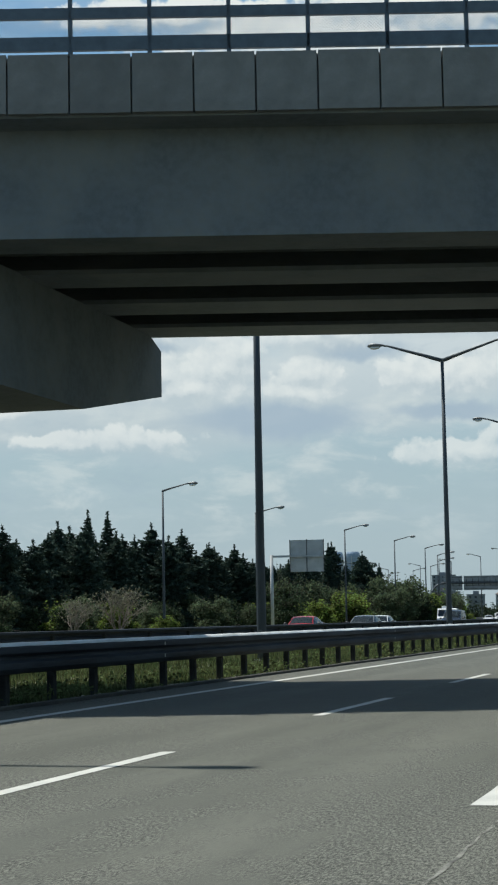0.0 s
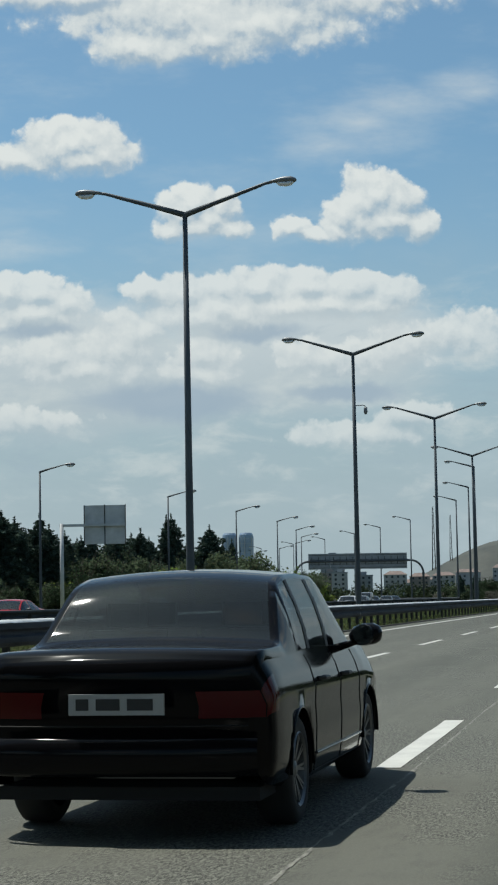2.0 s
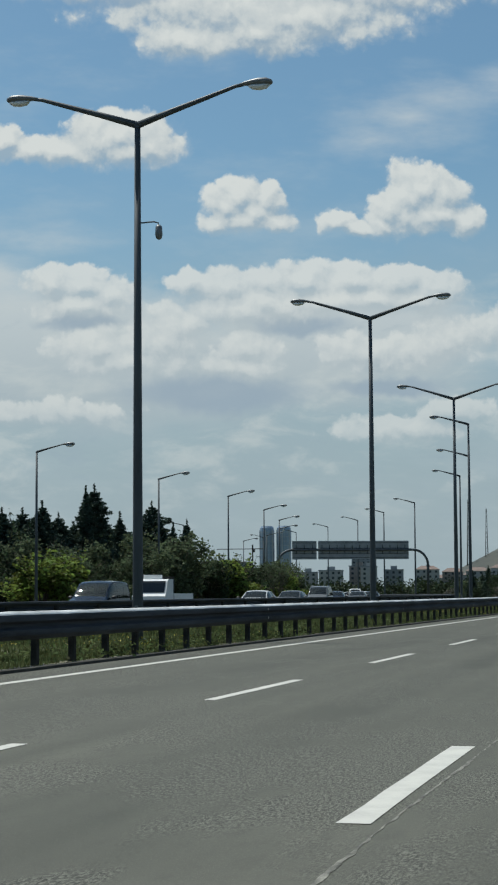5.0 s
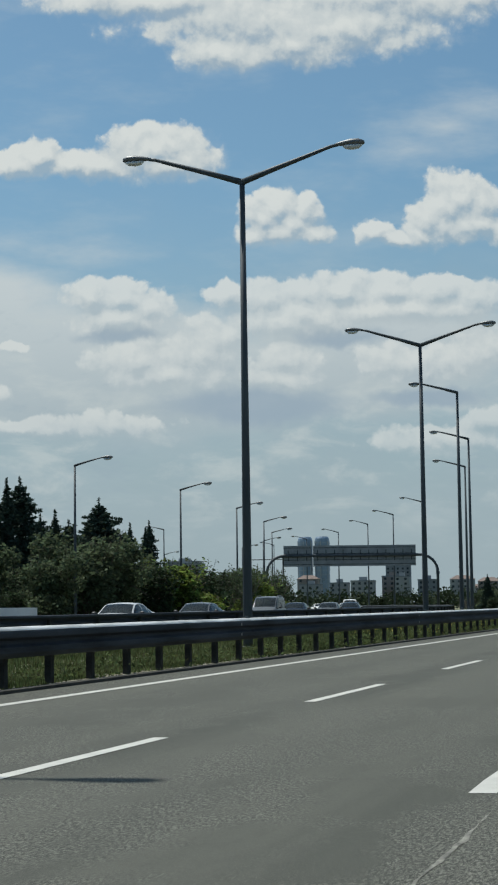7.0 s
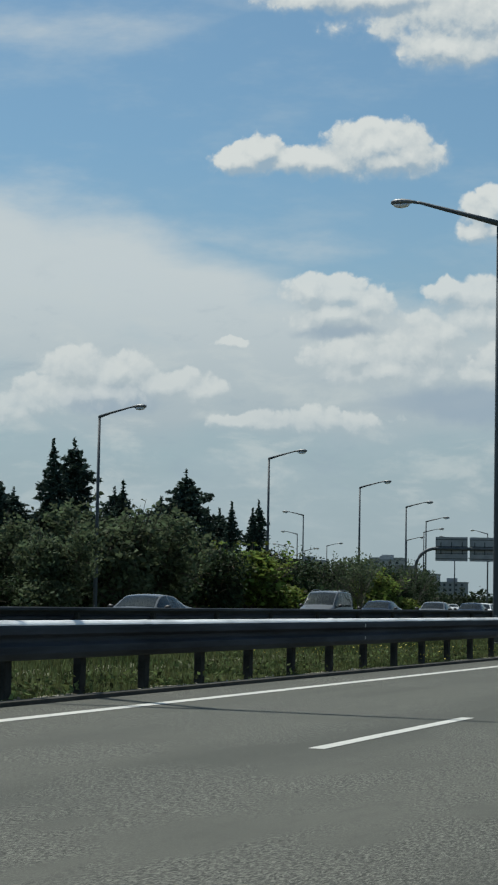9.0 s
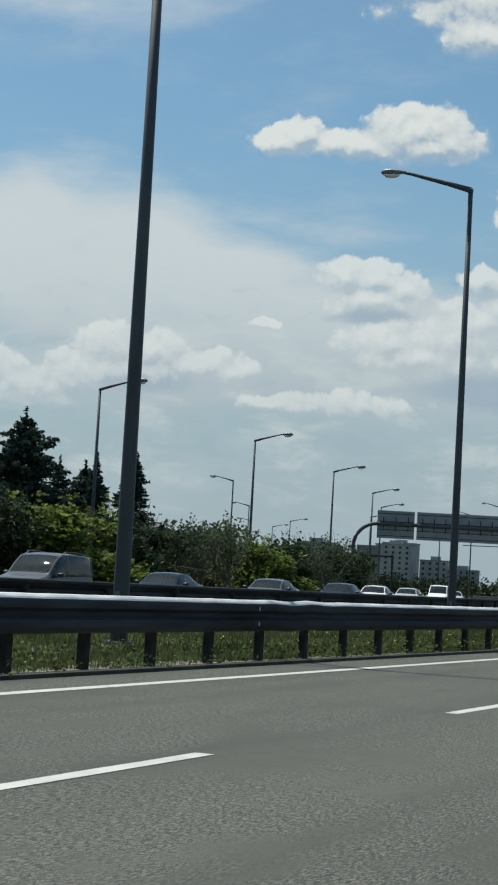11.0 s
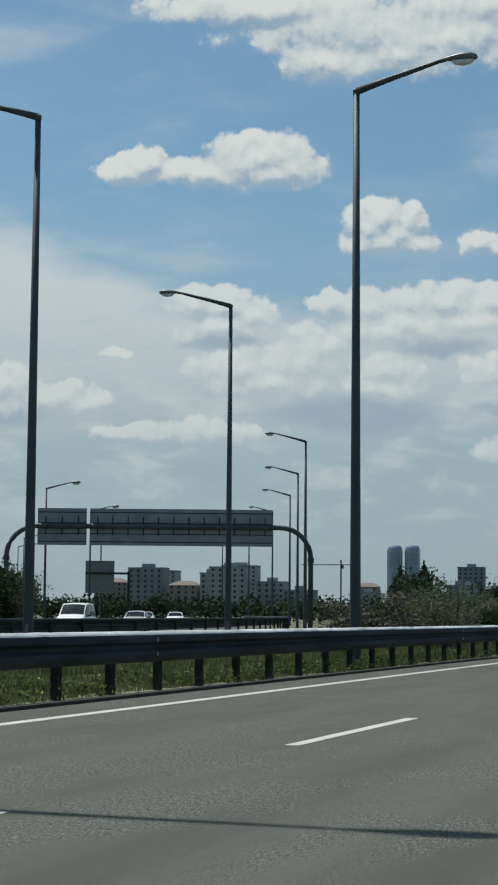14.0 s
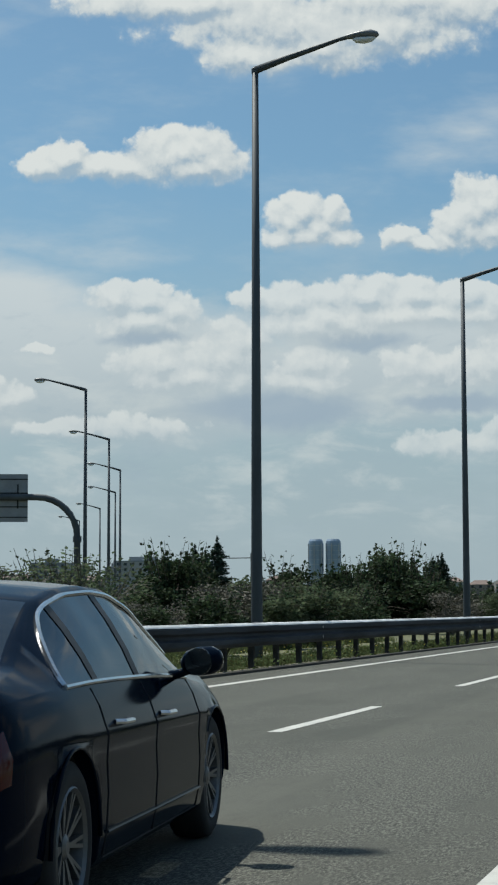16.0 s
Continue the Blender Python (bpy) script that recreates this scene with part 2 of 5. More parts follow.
def material(name, color, rough=0.6, metal=0.0, vary=0.15, scale=3.0, bump=0.0, bump_scale=40.0, spec=None, island=0.0, tint=None, per_object=0.0, coat=0.0, stretch=None, through_light=0.0):
    """A surface with grain and larger stains; tint is the colour that the stains lean to."""
    m = bpy.data.materials.new(name)
    m.use_nodes = True
    g = Nodes(m.node_tree)
    bsdf = g.n["Principled BSDF"]
    at = g.n.new("ShaderNodeTexCoord").outputs["Object"]
    if stretch:
        at = g.vec("MULTIPLY", at, stretch)
    big = g.noise(at, scale, 4, 0.6)["Fac"]
    small = g.noise(at, scale * 9, 3, 0.6)["Fac"]
    c = (*color, 1)
    dark = (*(v * (1 - vary * 1.6) for v in color), 1)
    light = (*(min(1, v * (1 + vary * 1.6)) for v in (tint or color)), 1)
    col = g.mix(g.smooth(big, .3, .7), dark, light)
    col = g.mix(g.math("MULTIPLY", g.smooth(small, .35, .65), .5), col, c)
    if island or per_object:
        src = g.n.new("ShaderNodeNewGeometry").outputs["Random Per Island"] if island else g.n.new("ShaderNodeObjectInfo").outputs["Random"]
        k = island or per_object
        hsv = g.n.new("ShaderNodeHueSaturation")
        g.put(hsv.inputs["Value"], g.math("ADD", g.math("MULTIPLY", src, 2 * k), 1 - k))
        g.put(hsv.inputs["Hue"], g.math("ADD", g.math("MULTIPLY", src, .05 * min(1, k * 2)), .5 - .025 * min(1, k * 2)))
        g.put(hsv.inputs["Color"], col)
        col = hsv.outputs[0]
    g.put(bsdf.inputs["Base Color"], col)
    bsdf.inputs["Metallic"].default_value = metal
    g.put(bsdf.inputs["Roughness"], g.math("ADD", rough - .08, g.math("MULTIPLY", big, .16)))
    if spec is not None:
        bsdf.inputs["Specular IOR Level"].default_value = spec
    bsdf.inputs["Coat Weight"].default_value = coat
    if bump:
        b = g.n.new("ShaderNodeBump")
        b.inputs["Strength"].default_value, b.inputs["Distance"].default_value = bump, .02
        g.put(b.inputs["Height"], g.noise(at, bump_scale, 4, .6)["Fac"])
        g.put(bsdf.inputs["Normal"], b.outputs[0])
    if through_light:
        leaf = g.n.new("ShaderNodeBsdfTranslucent")
        g.put(leaf.inputs["Color"], col)
        blend = g.n.new("ShaderNodeMixShader")
        blend.inputs[0].default_value = through_light
        g.l.new(bsdf.outputs[0], blend.inputs[1]), g.l.new(leaf.outputs[0], blend.inputs[2])
        g.l.new(blend.outputs[0], g.n["Material Output"].inputs[0])
    MATS[name] = m
    return m


def asphalt_material():
    """Worn asphalt: stones, lane-long wheel bands and patches."""
    m = bpy.data.materials.new("asphalt")
    m.use_nodes = True
    g = Nodes(m.node_tree)
    bsdf = g.n["Principled BSDF"]
    at = g.n.new("ShaderNodeTexCoord").outputs["Object"]
    bands = g.noise(g.vec("MULTIPLY", at, (.85, .010, 1)), 1.0, 3, .55)["Fac"]
    patch = g.noise(g.vec("MULTIPLY", at, (.5, .08, 1)), .8, 4, .6)["Fac"]
    along = g.vec("MULTIPLY", at, (1, .27, 1))
    stones = g.noise(g.vec("ADD", along, g.vec("MULTIPLY", g.noise(along, 23, 2)["Color"], (.05, .05, 0))), 64, 4, .8)["Fac"]
    grit = g.noise(along, 190, 2, .6)["Fac"]
    coarse = g.noise(along, 7, 4, .7)["Fac"]
    worn = g.noise(g.vec("MULTIPLY", at, (1, .35, 1)), .8, 4, .62)["Fac"]
    col = g.mix(g.smooth(bands, .32, .68), (0.055, 0.059, 0.049, 1), (0.108, 0.110, 0.092, 1))
    col = g.mix(g.math("MULTIPLY", g.smooth(patch, .35, .75), .5), col, (0.092, 0.095, 0.082, 1))
    col = g.mix(g.math("MULTIPLY", g.smooth(coarse, .52, .34), .34), col, (0.054, 0.055, 0.049, 1))
    across = g.noise(g.vec("MULTIPLY", at, (.10, .55, 1)), 1.0, 4, .6)["Fac"]
    col = g.mix(g.math("MULTIPLY", g.smooth(across, .45, .62), .35), col, (0.071, 0.073, 0.062, 1))
    rough_zone = g.smooth(worn, .41, .56)
    col = g.mix(g.math("MULTIPLY", rough_zone, .30), col, (0.060, 0.062, 0.054, 1))
    # dimmer light farther on is put into the colour: asphalt darkens beyond the bridge
    dimmer_far = g.smooth(g.vec("DOT_PRODUCT", at, (0, 1, 0)), 70.0, 130.0)
    col = g.mix(g.math("MULTIPLY", dimmer_far, .30), col, (.030, .032, .027, 1))
    amount = g.math("ADD", .05, g.math("MULTIPLY", rough_zone, .58))
    col = g.mix(g.math("MULTIPLY", g.smooth(stones, .512, .572), amount), col, (0.208, 0.212, 0.181, 1))
    col = g.mix(g.math("MULTIPLY", g.smooth(stones, .49, .43), g.math("ADD", .10, g.math("MULTIPLY", rough_zone, .85))), col, (0.020, 0.021, 0.018, 1))
    col = g.mix(g.math("MULTIPLY", g.smooth(grit, .55, .66), .40), col, (0.169, 0.171, 0.146, 1))
    g.put(bsdf.inputs["Base Color"], col)
    g.put(bsdf.inputs["Roughness"], g.math("ADD", .74, g.math("MULTIPLY", stones, .2)))
    bsdf.inputs["Specular IOR Level"].default_value = .2
    b = g.n.new("ShaderNodeBump")
    b.inputs["Strength"].default_value, b.inputs["Distance"].default_value = .22, .006
    g.put(b.inputs["Height"], g.math("ADD", grit, coarse))
    g.put(bsdf.inputs["Normal"], b.outputs[0])
    return m


def glass_material(name, color, rough=0.03, gloss=.5):
    m = bpy.data.materials.new(name)
    m.use_nodes = True
    b = m.node_tree.nodes["Principled BSDF"]
    b.inputs["Base Color"].default_value = (*color, 1)
    b.inputs["Roughness"].default_value, b.inputs["IOR"].default_value = rough, 1.5
    b.inputs["Specular IOR Level"].default_value = gloss
    return m


def pane_material(name, color, clear):
    """A thin tinted pane: part of the light passes, the rest is mirrored or lost."""
    m = glass_material(name, color, .02)
    g = Nodes(m.node_tree)
    see = g.n.new("ShaderNodeBsdfTransparent")
    see.inputs[0].default_value = (.75, .85, .85, 1)
    blend = g.n.new("ShaderNodeMixShader")
    blend.inputs[0].default_value = clear
    g.l.new(g.n["Principled BSDF"].outputs[0], blend.inputs[1]), g.l.new(see.outputs[0], blend.inputs[2])
    g.l.new(blend.outputs[0], g.n["Material Output"].inputs[0])
    return m


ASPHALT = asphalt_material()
PAINT_LINE = material("road_paint", (.50, .50, .465), .6, vary=.14, scale=2.5, bump=.3, bump_scale=60, tint=(.42, .42, .385))
EARTH = material("grassy_earth", (.078, .100, .040), .95, vary=.30, scale=.6, tint=(.105, .100, .055), bump=.5, bump_scale=9)
# beam's shaded face and cap's sunlit top are put into these two colours
GALV_SHADED = material("shaded_galvanised_steel", (.044, .050, .058), .65, 0.0, vary=.35, spec=.07, scale=1.2, stretch=(1, .25, 3), bump=.08)
ZINC_SUNLIT = material("sunlit_zinc", (.60, .615, .61), .45, .15, vary=.25, scale=1.5, stretch=(1, .4, 3))
POST = material("weathered_post_steel", (.036, .037, .035), .8, 0.0, vary=.3, scale=4, spec=.1)
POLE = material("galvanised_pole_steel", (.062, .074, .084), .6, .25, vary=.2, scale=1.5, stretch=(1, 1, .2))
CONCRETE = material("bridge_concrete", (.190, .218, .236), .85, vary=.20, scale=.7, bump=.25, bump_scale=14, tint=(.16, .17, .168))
PANEL = material("parapet_concrete", (.19, .195, .19), .85, vary=.16, scale=1.1, bump=.25, bump_scale=20, per_object=.12)
FENCE = material("fence_paint", (.10, .13, .16), .5, .3, vary=.12, scale=4)
SIGN_BACK = material("sign_back_aluminium", (.44, .455, .46), .6, .1, vary=.1, scale=1.0)
GANTRY_BACK = material("gantry_sign_back", (.27, .285, .30), .55, .3, vary=.12, scale=1.0)
LENS = glass_material("lamp_lens", (.66, .68, .69), .15)
HEAD = material("lamp_housing", (.16, .17, .18), .5, .3, vary=.1, scale=5)
SAND = material("sandy_grit", (.21, .19, .15), .95, vary=.35, scale=2.2, bump=.6, bump_scale=45, tint=(.13, .13, .08))
JOINT = material("joint_sealing", (.125, .126, .108), .9, vary=.5, scale=14, stretch=(1, .3, 1), tint=(.150, .150, .130))
# the kerb's shadow line is put into its colour, along with the dirt
KERB = material("kerb_concrete", (.05, .048, .04), .95, vary=.3, scale=1.5, bump=.4, bump_scale=25)


# ------------------------------------------------------------------ mesh helpers
class Mesh:
    """Collects corners and faces of one mesh."""

    def __init__(self):
        self.v, self.f = [], []

    def add(self, verts, faces):
        k = len(self.v)
        self.v += [tuple(p) for p in verts]
        self.f += [tuple(i + k for i in face) for face in faces]
        return self

    def box(self, x0, x1, y0, y1, z0, z1, bevel=0.0, turn=None):
        """A box with its long edges cut off by bevel."""
        b = bevel
        ring = [(x0 + b, y0), (x1 - b, y0), (x1, y0 + b), (x1, y1 - b), (x1 - b, y1), (x0 + b, y1), (x0, y1 - b), (x0, y0 + b)] if b else [(x0, y0), (x1, y0), (x1, y1), (x0, y1)]
        n = len(ring)
        verts = [(x, y, z0) for x, y in ring] + [(x, y, z1) for x, y in ring]
        if turn is not None:
            verts = [turn @ Vector(p) for p in verts]
        return self.add(verts, [tuple(range(n))[::-1], tuple(range(n, 2 * n))] + [(i, (i + 1) % n, n + (i + 1) % n, n + i) for i in range(n)])

    def tube(self, points, radii, sides=10, flat=1.0):
        """A tube along points; flat squeezes it in height."""
        rings = []
        points = [Vector(p) for p in points]
        for i, p in enumerate(points):
            d = (points[min(i + 1, len(points) - 1)] - points[max(i - 1, 0)]).normalized()
            side = d.cross(Vector((0, 0, 1)) if abs(d.z) < .9 else Vector((0, 1, 0))).normalized()
            up = side.cross(d)
            r = radii[i] if hasattr(radii, "__len__") else radii
            rings.append([p + (side * math.cos(a) + up * math.sin(a) * flat) * r for a in (2 * math.pi * k / sides for k in range(sides))])
        verts = [q for ring in rings for q in ring]
        faces = [(i * sides + k, i * sides + (k + 1) % sides, (i + 1) * sides + (k + 1) % sides, (i + 1) * sides + k) for i in range(len(rings) - 1) for k in range(sides)]
        faces += [tuple(range(sides))[::-1], tuple(range((len(rings) - 1) * sides, len(rings) * sides))]
        return self.add(verts, faces)

    def sweep(self, profile, spine, closed=False):
        """A profile of (across, up) pairs carried along a list of (origin, across) pairs."""
        n = len(profile)
        verts = [o + a * p + Vector((0, 0, q)) for o, a in spine for p, q in profile]
        m = n if closed else n - 1
        faces = [(i * n + k, i * n + (k + 1) % n, (i + 1) * n + (k + 1) % n, (i + 1) * n + k) for i in range(len(spine) - 1) for k in range(m)]
        return self.add(verts, faces)

    def data(self, name, mat, smooth=False):
        me = bpy.data.meshes.new(name)
        me.from_pydata(self.v, [], self.f)
        me.materials.append(mat)
        if smooth:
            me.polygons.foreach_set("use_smooth", [True] * len(me.polygons))
        me.update()
        return me


def part(name, mb, mat, parent=None, label="", smooth=False, at=None):
    ob = new(name, mb.data(name, mat, smooth) if isinstance(mb, Mesh) else mb)
    ob.parent = parent
    if at is not None:
        ob.matrix_basis = at
    if label:
        tagged(ob, label)
    return ob


def thing(name, label, category, group="", at=None):
    ob = tagged(new(name), label, category, group)
    ob.empty_display_size = .3
    if at is not None:
        ob.matrix_basis = at
    return ob


# ------------------------------------------------------------------ ground and roads
def bend(y):
    """The lane that the car keeps to: it swings gently to the right."""
    return 2.95e-5 * y * abs(y)


def beside(lat, y, z=0.0):
    """A point lat metres to the left of the car's way."""
    return Vector((bend(y) - lat, y, z))


def strip(lat0, lat1, y0, y1, z, step=8.0):
    m = Mesh()
    n = max(1, round((y1 - y0) / step))
    rows = [y0 + (y1 - y0) * i / n for i in range(n + 1)]
    m.add([p for y in rows for p in (beside(lat0, y, z), beside(lat1, y, z))], [(2 * i, 2 * i + 1, 2 * i + 3, 2 * i + 2) for i in range(n)])
    return m


def far_edge(y):
    """Near edge of the opposite carriageway, which swings away to the left."""
    return -16.6 - .00081 * max(0.0, y - 195) ** 2 if y < 560 else -16.6 - .00081 * 365 ** 2 - .59 * (y - 560)


def far_side(y):
    """Row of lamps beyond the opposite carriageway."""
    return -43.1 - .00114 * max(0.0, y - 235) ** 2 if y < 520 else -43.1 - .00114 * 285 ** 2 - .65 * (y - 520)


def build_ground():
    m = Mesh()
    xs = [-4500, -1500, -500, -200, -100, -60, -30, -17, 20, 80, 300, 1200, 4500]
    ys = [-600, -100, 0, 60, 120, 180, 240, 300, 360, 420, 500, 700, 1200, 2400, 4800]
    m.add([(x, y, -.05) for y in ys for x in xs], [(j * 13 + i, j * 13 + i + 1, j * 13 + i + 14, j * 13 + i + 13) for j in range(14) for i in range(12)])
    tagged(part("ground", m, EARTH), "grassy earth reaching to the horizon", "ground", kind="structure")
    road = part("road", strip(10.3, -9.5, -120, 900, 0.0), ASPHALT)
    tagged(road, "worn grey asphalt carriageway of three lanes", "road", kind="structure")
    m = Mesh()
    ys = list(range(-120, 900, 10))
    m.add([p for y in ys for p in ((far_edge(y) - 2.2, y, 0), (far_side(y) + 5.5, y, 0))], [(2 * i, 2 * i + 1, 2 * i + 3, 2 * i + 2) for i in range(len(ys) - 1)])
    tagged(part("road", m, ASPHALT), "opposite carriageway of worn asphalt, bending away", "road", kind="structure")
    edge = part("road_marking", strip(9.285, 9.085, -60, 700, .005, 4), PAINT_LINE)
    tagged(edge, "solid white edge line along the median", "road marking", kind="structure")
    # broken lane lines, each stroke a piece of its own
    for lat, first, width in ((5.257, .414, .15), (1.56, .75, .19)):
        line = tagged(new("road_marking"), "broken white lane line on asphalt", "road marking", kind="structure")
        for k in range(-2, 42):
            y = first + 11.367 * k
            m = Mesh()
            n = 6
            sides = [(y + 5.05 * i / n, lat + width / 2 * (1 + .06 * math.sin(9 * i + k)), lat - width / 2 * (1 + .06 * math.cos(7 * i + k))) for i in range(n + 1)]
            m.add([p for yy, a, b in sides for p in (beside(a, yy, .005), beside(b, yy, .005))], [(2 * i, 2 * i + 1, 2 * i + 3, 2 * i + 2) for i in range(n)])
            part("stroke", m, PAINT_LINE, line)
    # joint between two strips of paving, roughly sealed
    rough = random.Random(3)
    m = Mesh()
    rows = [-10 + .12 * i for i in range(2600)]
    edge = [1.375 + .012 * math.sin(y * .5) + rough.uniform(-.006, .006) for y in rows]
    wide = [max(.003, .020 + .014 * math.sin(y * 1.9) * math.sin(y * .37) + rough.uniform(-.012, .012)) for y in rows]
    m.add([p for y, e, w in zip(rows, edge, wide) for p in (beside(e, y, .003), beside(e - w, y, .003))], [(2 * i, 2 * i + 1, 2 * i + 3, 2 * i + 2) for i in range(len(rows) - 1)])
    tagged(part("paving_joint", m, JOINT), "pale ragged joint between two strips of asphalt", "paving joint", kind="structure")
    # sandy strip behind the kerb, ragged where the grass begins
    m = Mesh()
    rows = [-30 + .5 * i for i in range(820)]
    m.add([p for y in rows for p in (beside(10.43, y, .012), beside(10.85 + .55 * max(0, math.sin(y * .13 + .6)) + .25 * math.sin(y * .61) + .15 * math.sin(y * 1.93 + 2) + rough.uniform(-.15, .2), y, .004))], [(2 * i, 2 * i + 1, 2 * i + 3, 2 * i + 2) for i in range(819)])
    tagged(part("verge", m, SAND), "sandy verge strip between kerb and grass", "verge", kind="structure")
    # low kerb where the asphalt ends
    m = Mesh()
    spine = [(beside(10.3, y), Vector((-1, 0, 0))) for y in range(-120, 700, 6)]
    m.sweep([(0, 0), (0, .05), (.02, .06), (.12, .06), (.14, -.05)], spine)
    tagged(part("kerb", m, KERB), "low dirty concrete kerb at the median, shadow in its colour", "kerb", kind="structure")


build_ground()


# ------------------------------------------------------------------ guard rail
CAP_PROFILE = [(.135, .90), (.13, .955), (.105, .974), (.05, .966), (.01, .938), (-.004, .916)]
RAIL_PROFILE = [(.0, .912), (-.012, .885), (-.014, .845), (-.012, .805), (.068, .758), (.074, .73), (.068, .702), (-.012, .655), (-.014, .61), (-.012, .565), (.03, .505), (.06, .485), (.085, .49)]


def build_guard_rail(lat, y0, y1, name, label, flip=1, near=(0, 0)):
    rail = thing(name, label, "guard rail")
    lap = 4.0
    i = 0
    y = y0
    while y < y1:
        rough = random.Random(int(y * 10))
        m = Mesh()
        spine = []
        for k in range(13):
            yy = y + (lap + .06) * k / 12
            dent = 0.0
            if near[0] and abs(yy - near[0]) < 3:
                dent = .014 * math.sin((yy - near[0]) * 3.3) * math.exp(-((yy - near[0]) / 2.0) ** 2)
            spine.append((beside(lat + .004 * (i % 2), yy, (rough.uniform(-.006, .006) if k % 4 == 0 else 0) + dent), Vector((-1 * flip, 0, 0))))
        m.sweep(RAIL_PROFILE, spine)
        part("beam", m, GALV_SHADED, rail, smooth=False)
        # the cap's pale colour stands in for sun on the top edge
        part("cap", Mesh().sweep(CAP_PROFILE, spine), ZINC_SUNLIT, rail, "bent zinc cap with sunlight in its pale colour")
        y += lap
        i += 1
    # small white reflectors, two above each other, and bolts at the laps
    mark = Mesh().box(-.006, .006, -.02, .02, -.03, .03, .004).data("reflector", PAINT_LINE)
    y = y0 + 1.65
    while y < y1:
        for z in (.84, .61):
            part("reflector", mark, PAINT_LINE, rail, at=Matrix.Translation(beside(lat - .014 * flip, y, z)))
        y += 24.0
    m = Mesh()
    m.box(-.055, .055, -.09, .09, -.1, .88, .012)
    m.box(-.20, -.03, -.05, .05, .60, .80, .01)
    post = m.data("post", POST)
    y = y0 + .3
    while y < y1:
        part("post", post, POST, rail, at=Matrix.Translation(beside(lat + .24 * flip, y)) @ Matrix.Rotation(0 if flip > 0 else math.pi, 4, "Z"))
        y += 2.0
    return rail


build_guard_rail(10.72, -40.0, 420.0, "guard_rail", "grey galvanised guard rail with corrugated beam on short posts", near=(203.6, 0))


def build_far_rail():
    rail = thing("guard_rail", "dark shaded guard rail along the opposite carriageway", "guard rail")
    y = -40
    while y < 460:
        m = Mesh()
        spine = [(Vector((far_edge(y + d) - .6, y + d, .1)), Vector((1, 0, 0))) for d in (0, 4, 8, 12.06)]
        m.sweep(RAIL_PROFILE, spine)
        part("beam", m, GALV_SHADED, rail)
        # the far cap keeps the shaded beam colour
        part("cap", Mesh().sweep(CAP_PROFILE, spine), GALV_SHADED, rail)
        y += 12
    post = Mesh().box(-.05, .05, -.06, .06, -.1, .95, .012).data("post", POST)
    y = -40
    while y < 460:
        part("post", post, POST, rail, at=Matrix.Translation((far_edge(y) - .45, y, 0)))
        y += 4


build_far_rail()


# ------------------------------------------------------------------ lamps
def lamp_head(parent, tip, side, size=1.0):
    """The lamp at the end of an arm that runs to +x (side 1) or -x (side -1)."""
    m = Mesh()
    s = side * size
    pts = [(-.12, 0), (.0, .02), (.18, .035), (.42, .05), (.66, .045), (.80, .02), (.84, 0)]
    m.tube([tip + Vector((x * s, 0, z)) for x, z in pts], [.055, .085, .13, .175, .175, .12, .04], 12, .62)
    head = part("lamp_head", m, HEAD, parent, smooth=True)
    m = Mesh()
    m.tube([tip + Vector((x * s, 0, z)) for x, z in ((.16, -.05), (.26, -.085), (.45, -.10), (.64, -.085), (.76, -.045))], [.05, .12, .145, .125, .05], 12, .6)
    part("lens", m, LENS, head, "clear glass lens", smooth=True)


def street_lamp(height, arms, reach, rise, base, top, label, group):
    """A tapered pole with one or two raised arms; arms holds the sides."""
    lamp = thing("street_lamp", label, "street lamp", group)
    m = Mesh()
    m.tube([(0, 0, -.1), (0, 0, .4), (0, 0, height * .5), (0, 0, height)], [base, base, (base + top) / 2, top], 12)
    m.tube([(0, 0, -.08), (0, 0, .02)], base * 1.7, 12)
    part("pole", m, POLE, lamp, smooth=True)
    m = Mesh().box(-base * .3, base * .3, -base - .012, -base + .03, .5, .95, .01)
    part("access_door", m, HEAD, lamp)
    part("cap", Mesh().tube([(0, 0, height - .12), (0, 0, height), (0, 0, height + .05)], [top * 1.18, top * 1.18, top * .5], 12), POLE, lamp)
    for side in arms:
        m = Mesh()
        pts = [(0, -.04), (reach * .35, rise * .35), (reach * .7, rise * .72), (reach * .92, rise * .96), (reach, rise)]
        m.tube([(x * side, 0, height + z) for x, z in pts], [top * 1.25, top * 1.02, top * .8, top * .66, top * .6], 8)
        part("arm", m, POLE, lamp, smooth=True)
        lamp_head(lamp, Vector((reach * side, 0, height + rise)), side)
    return lamp


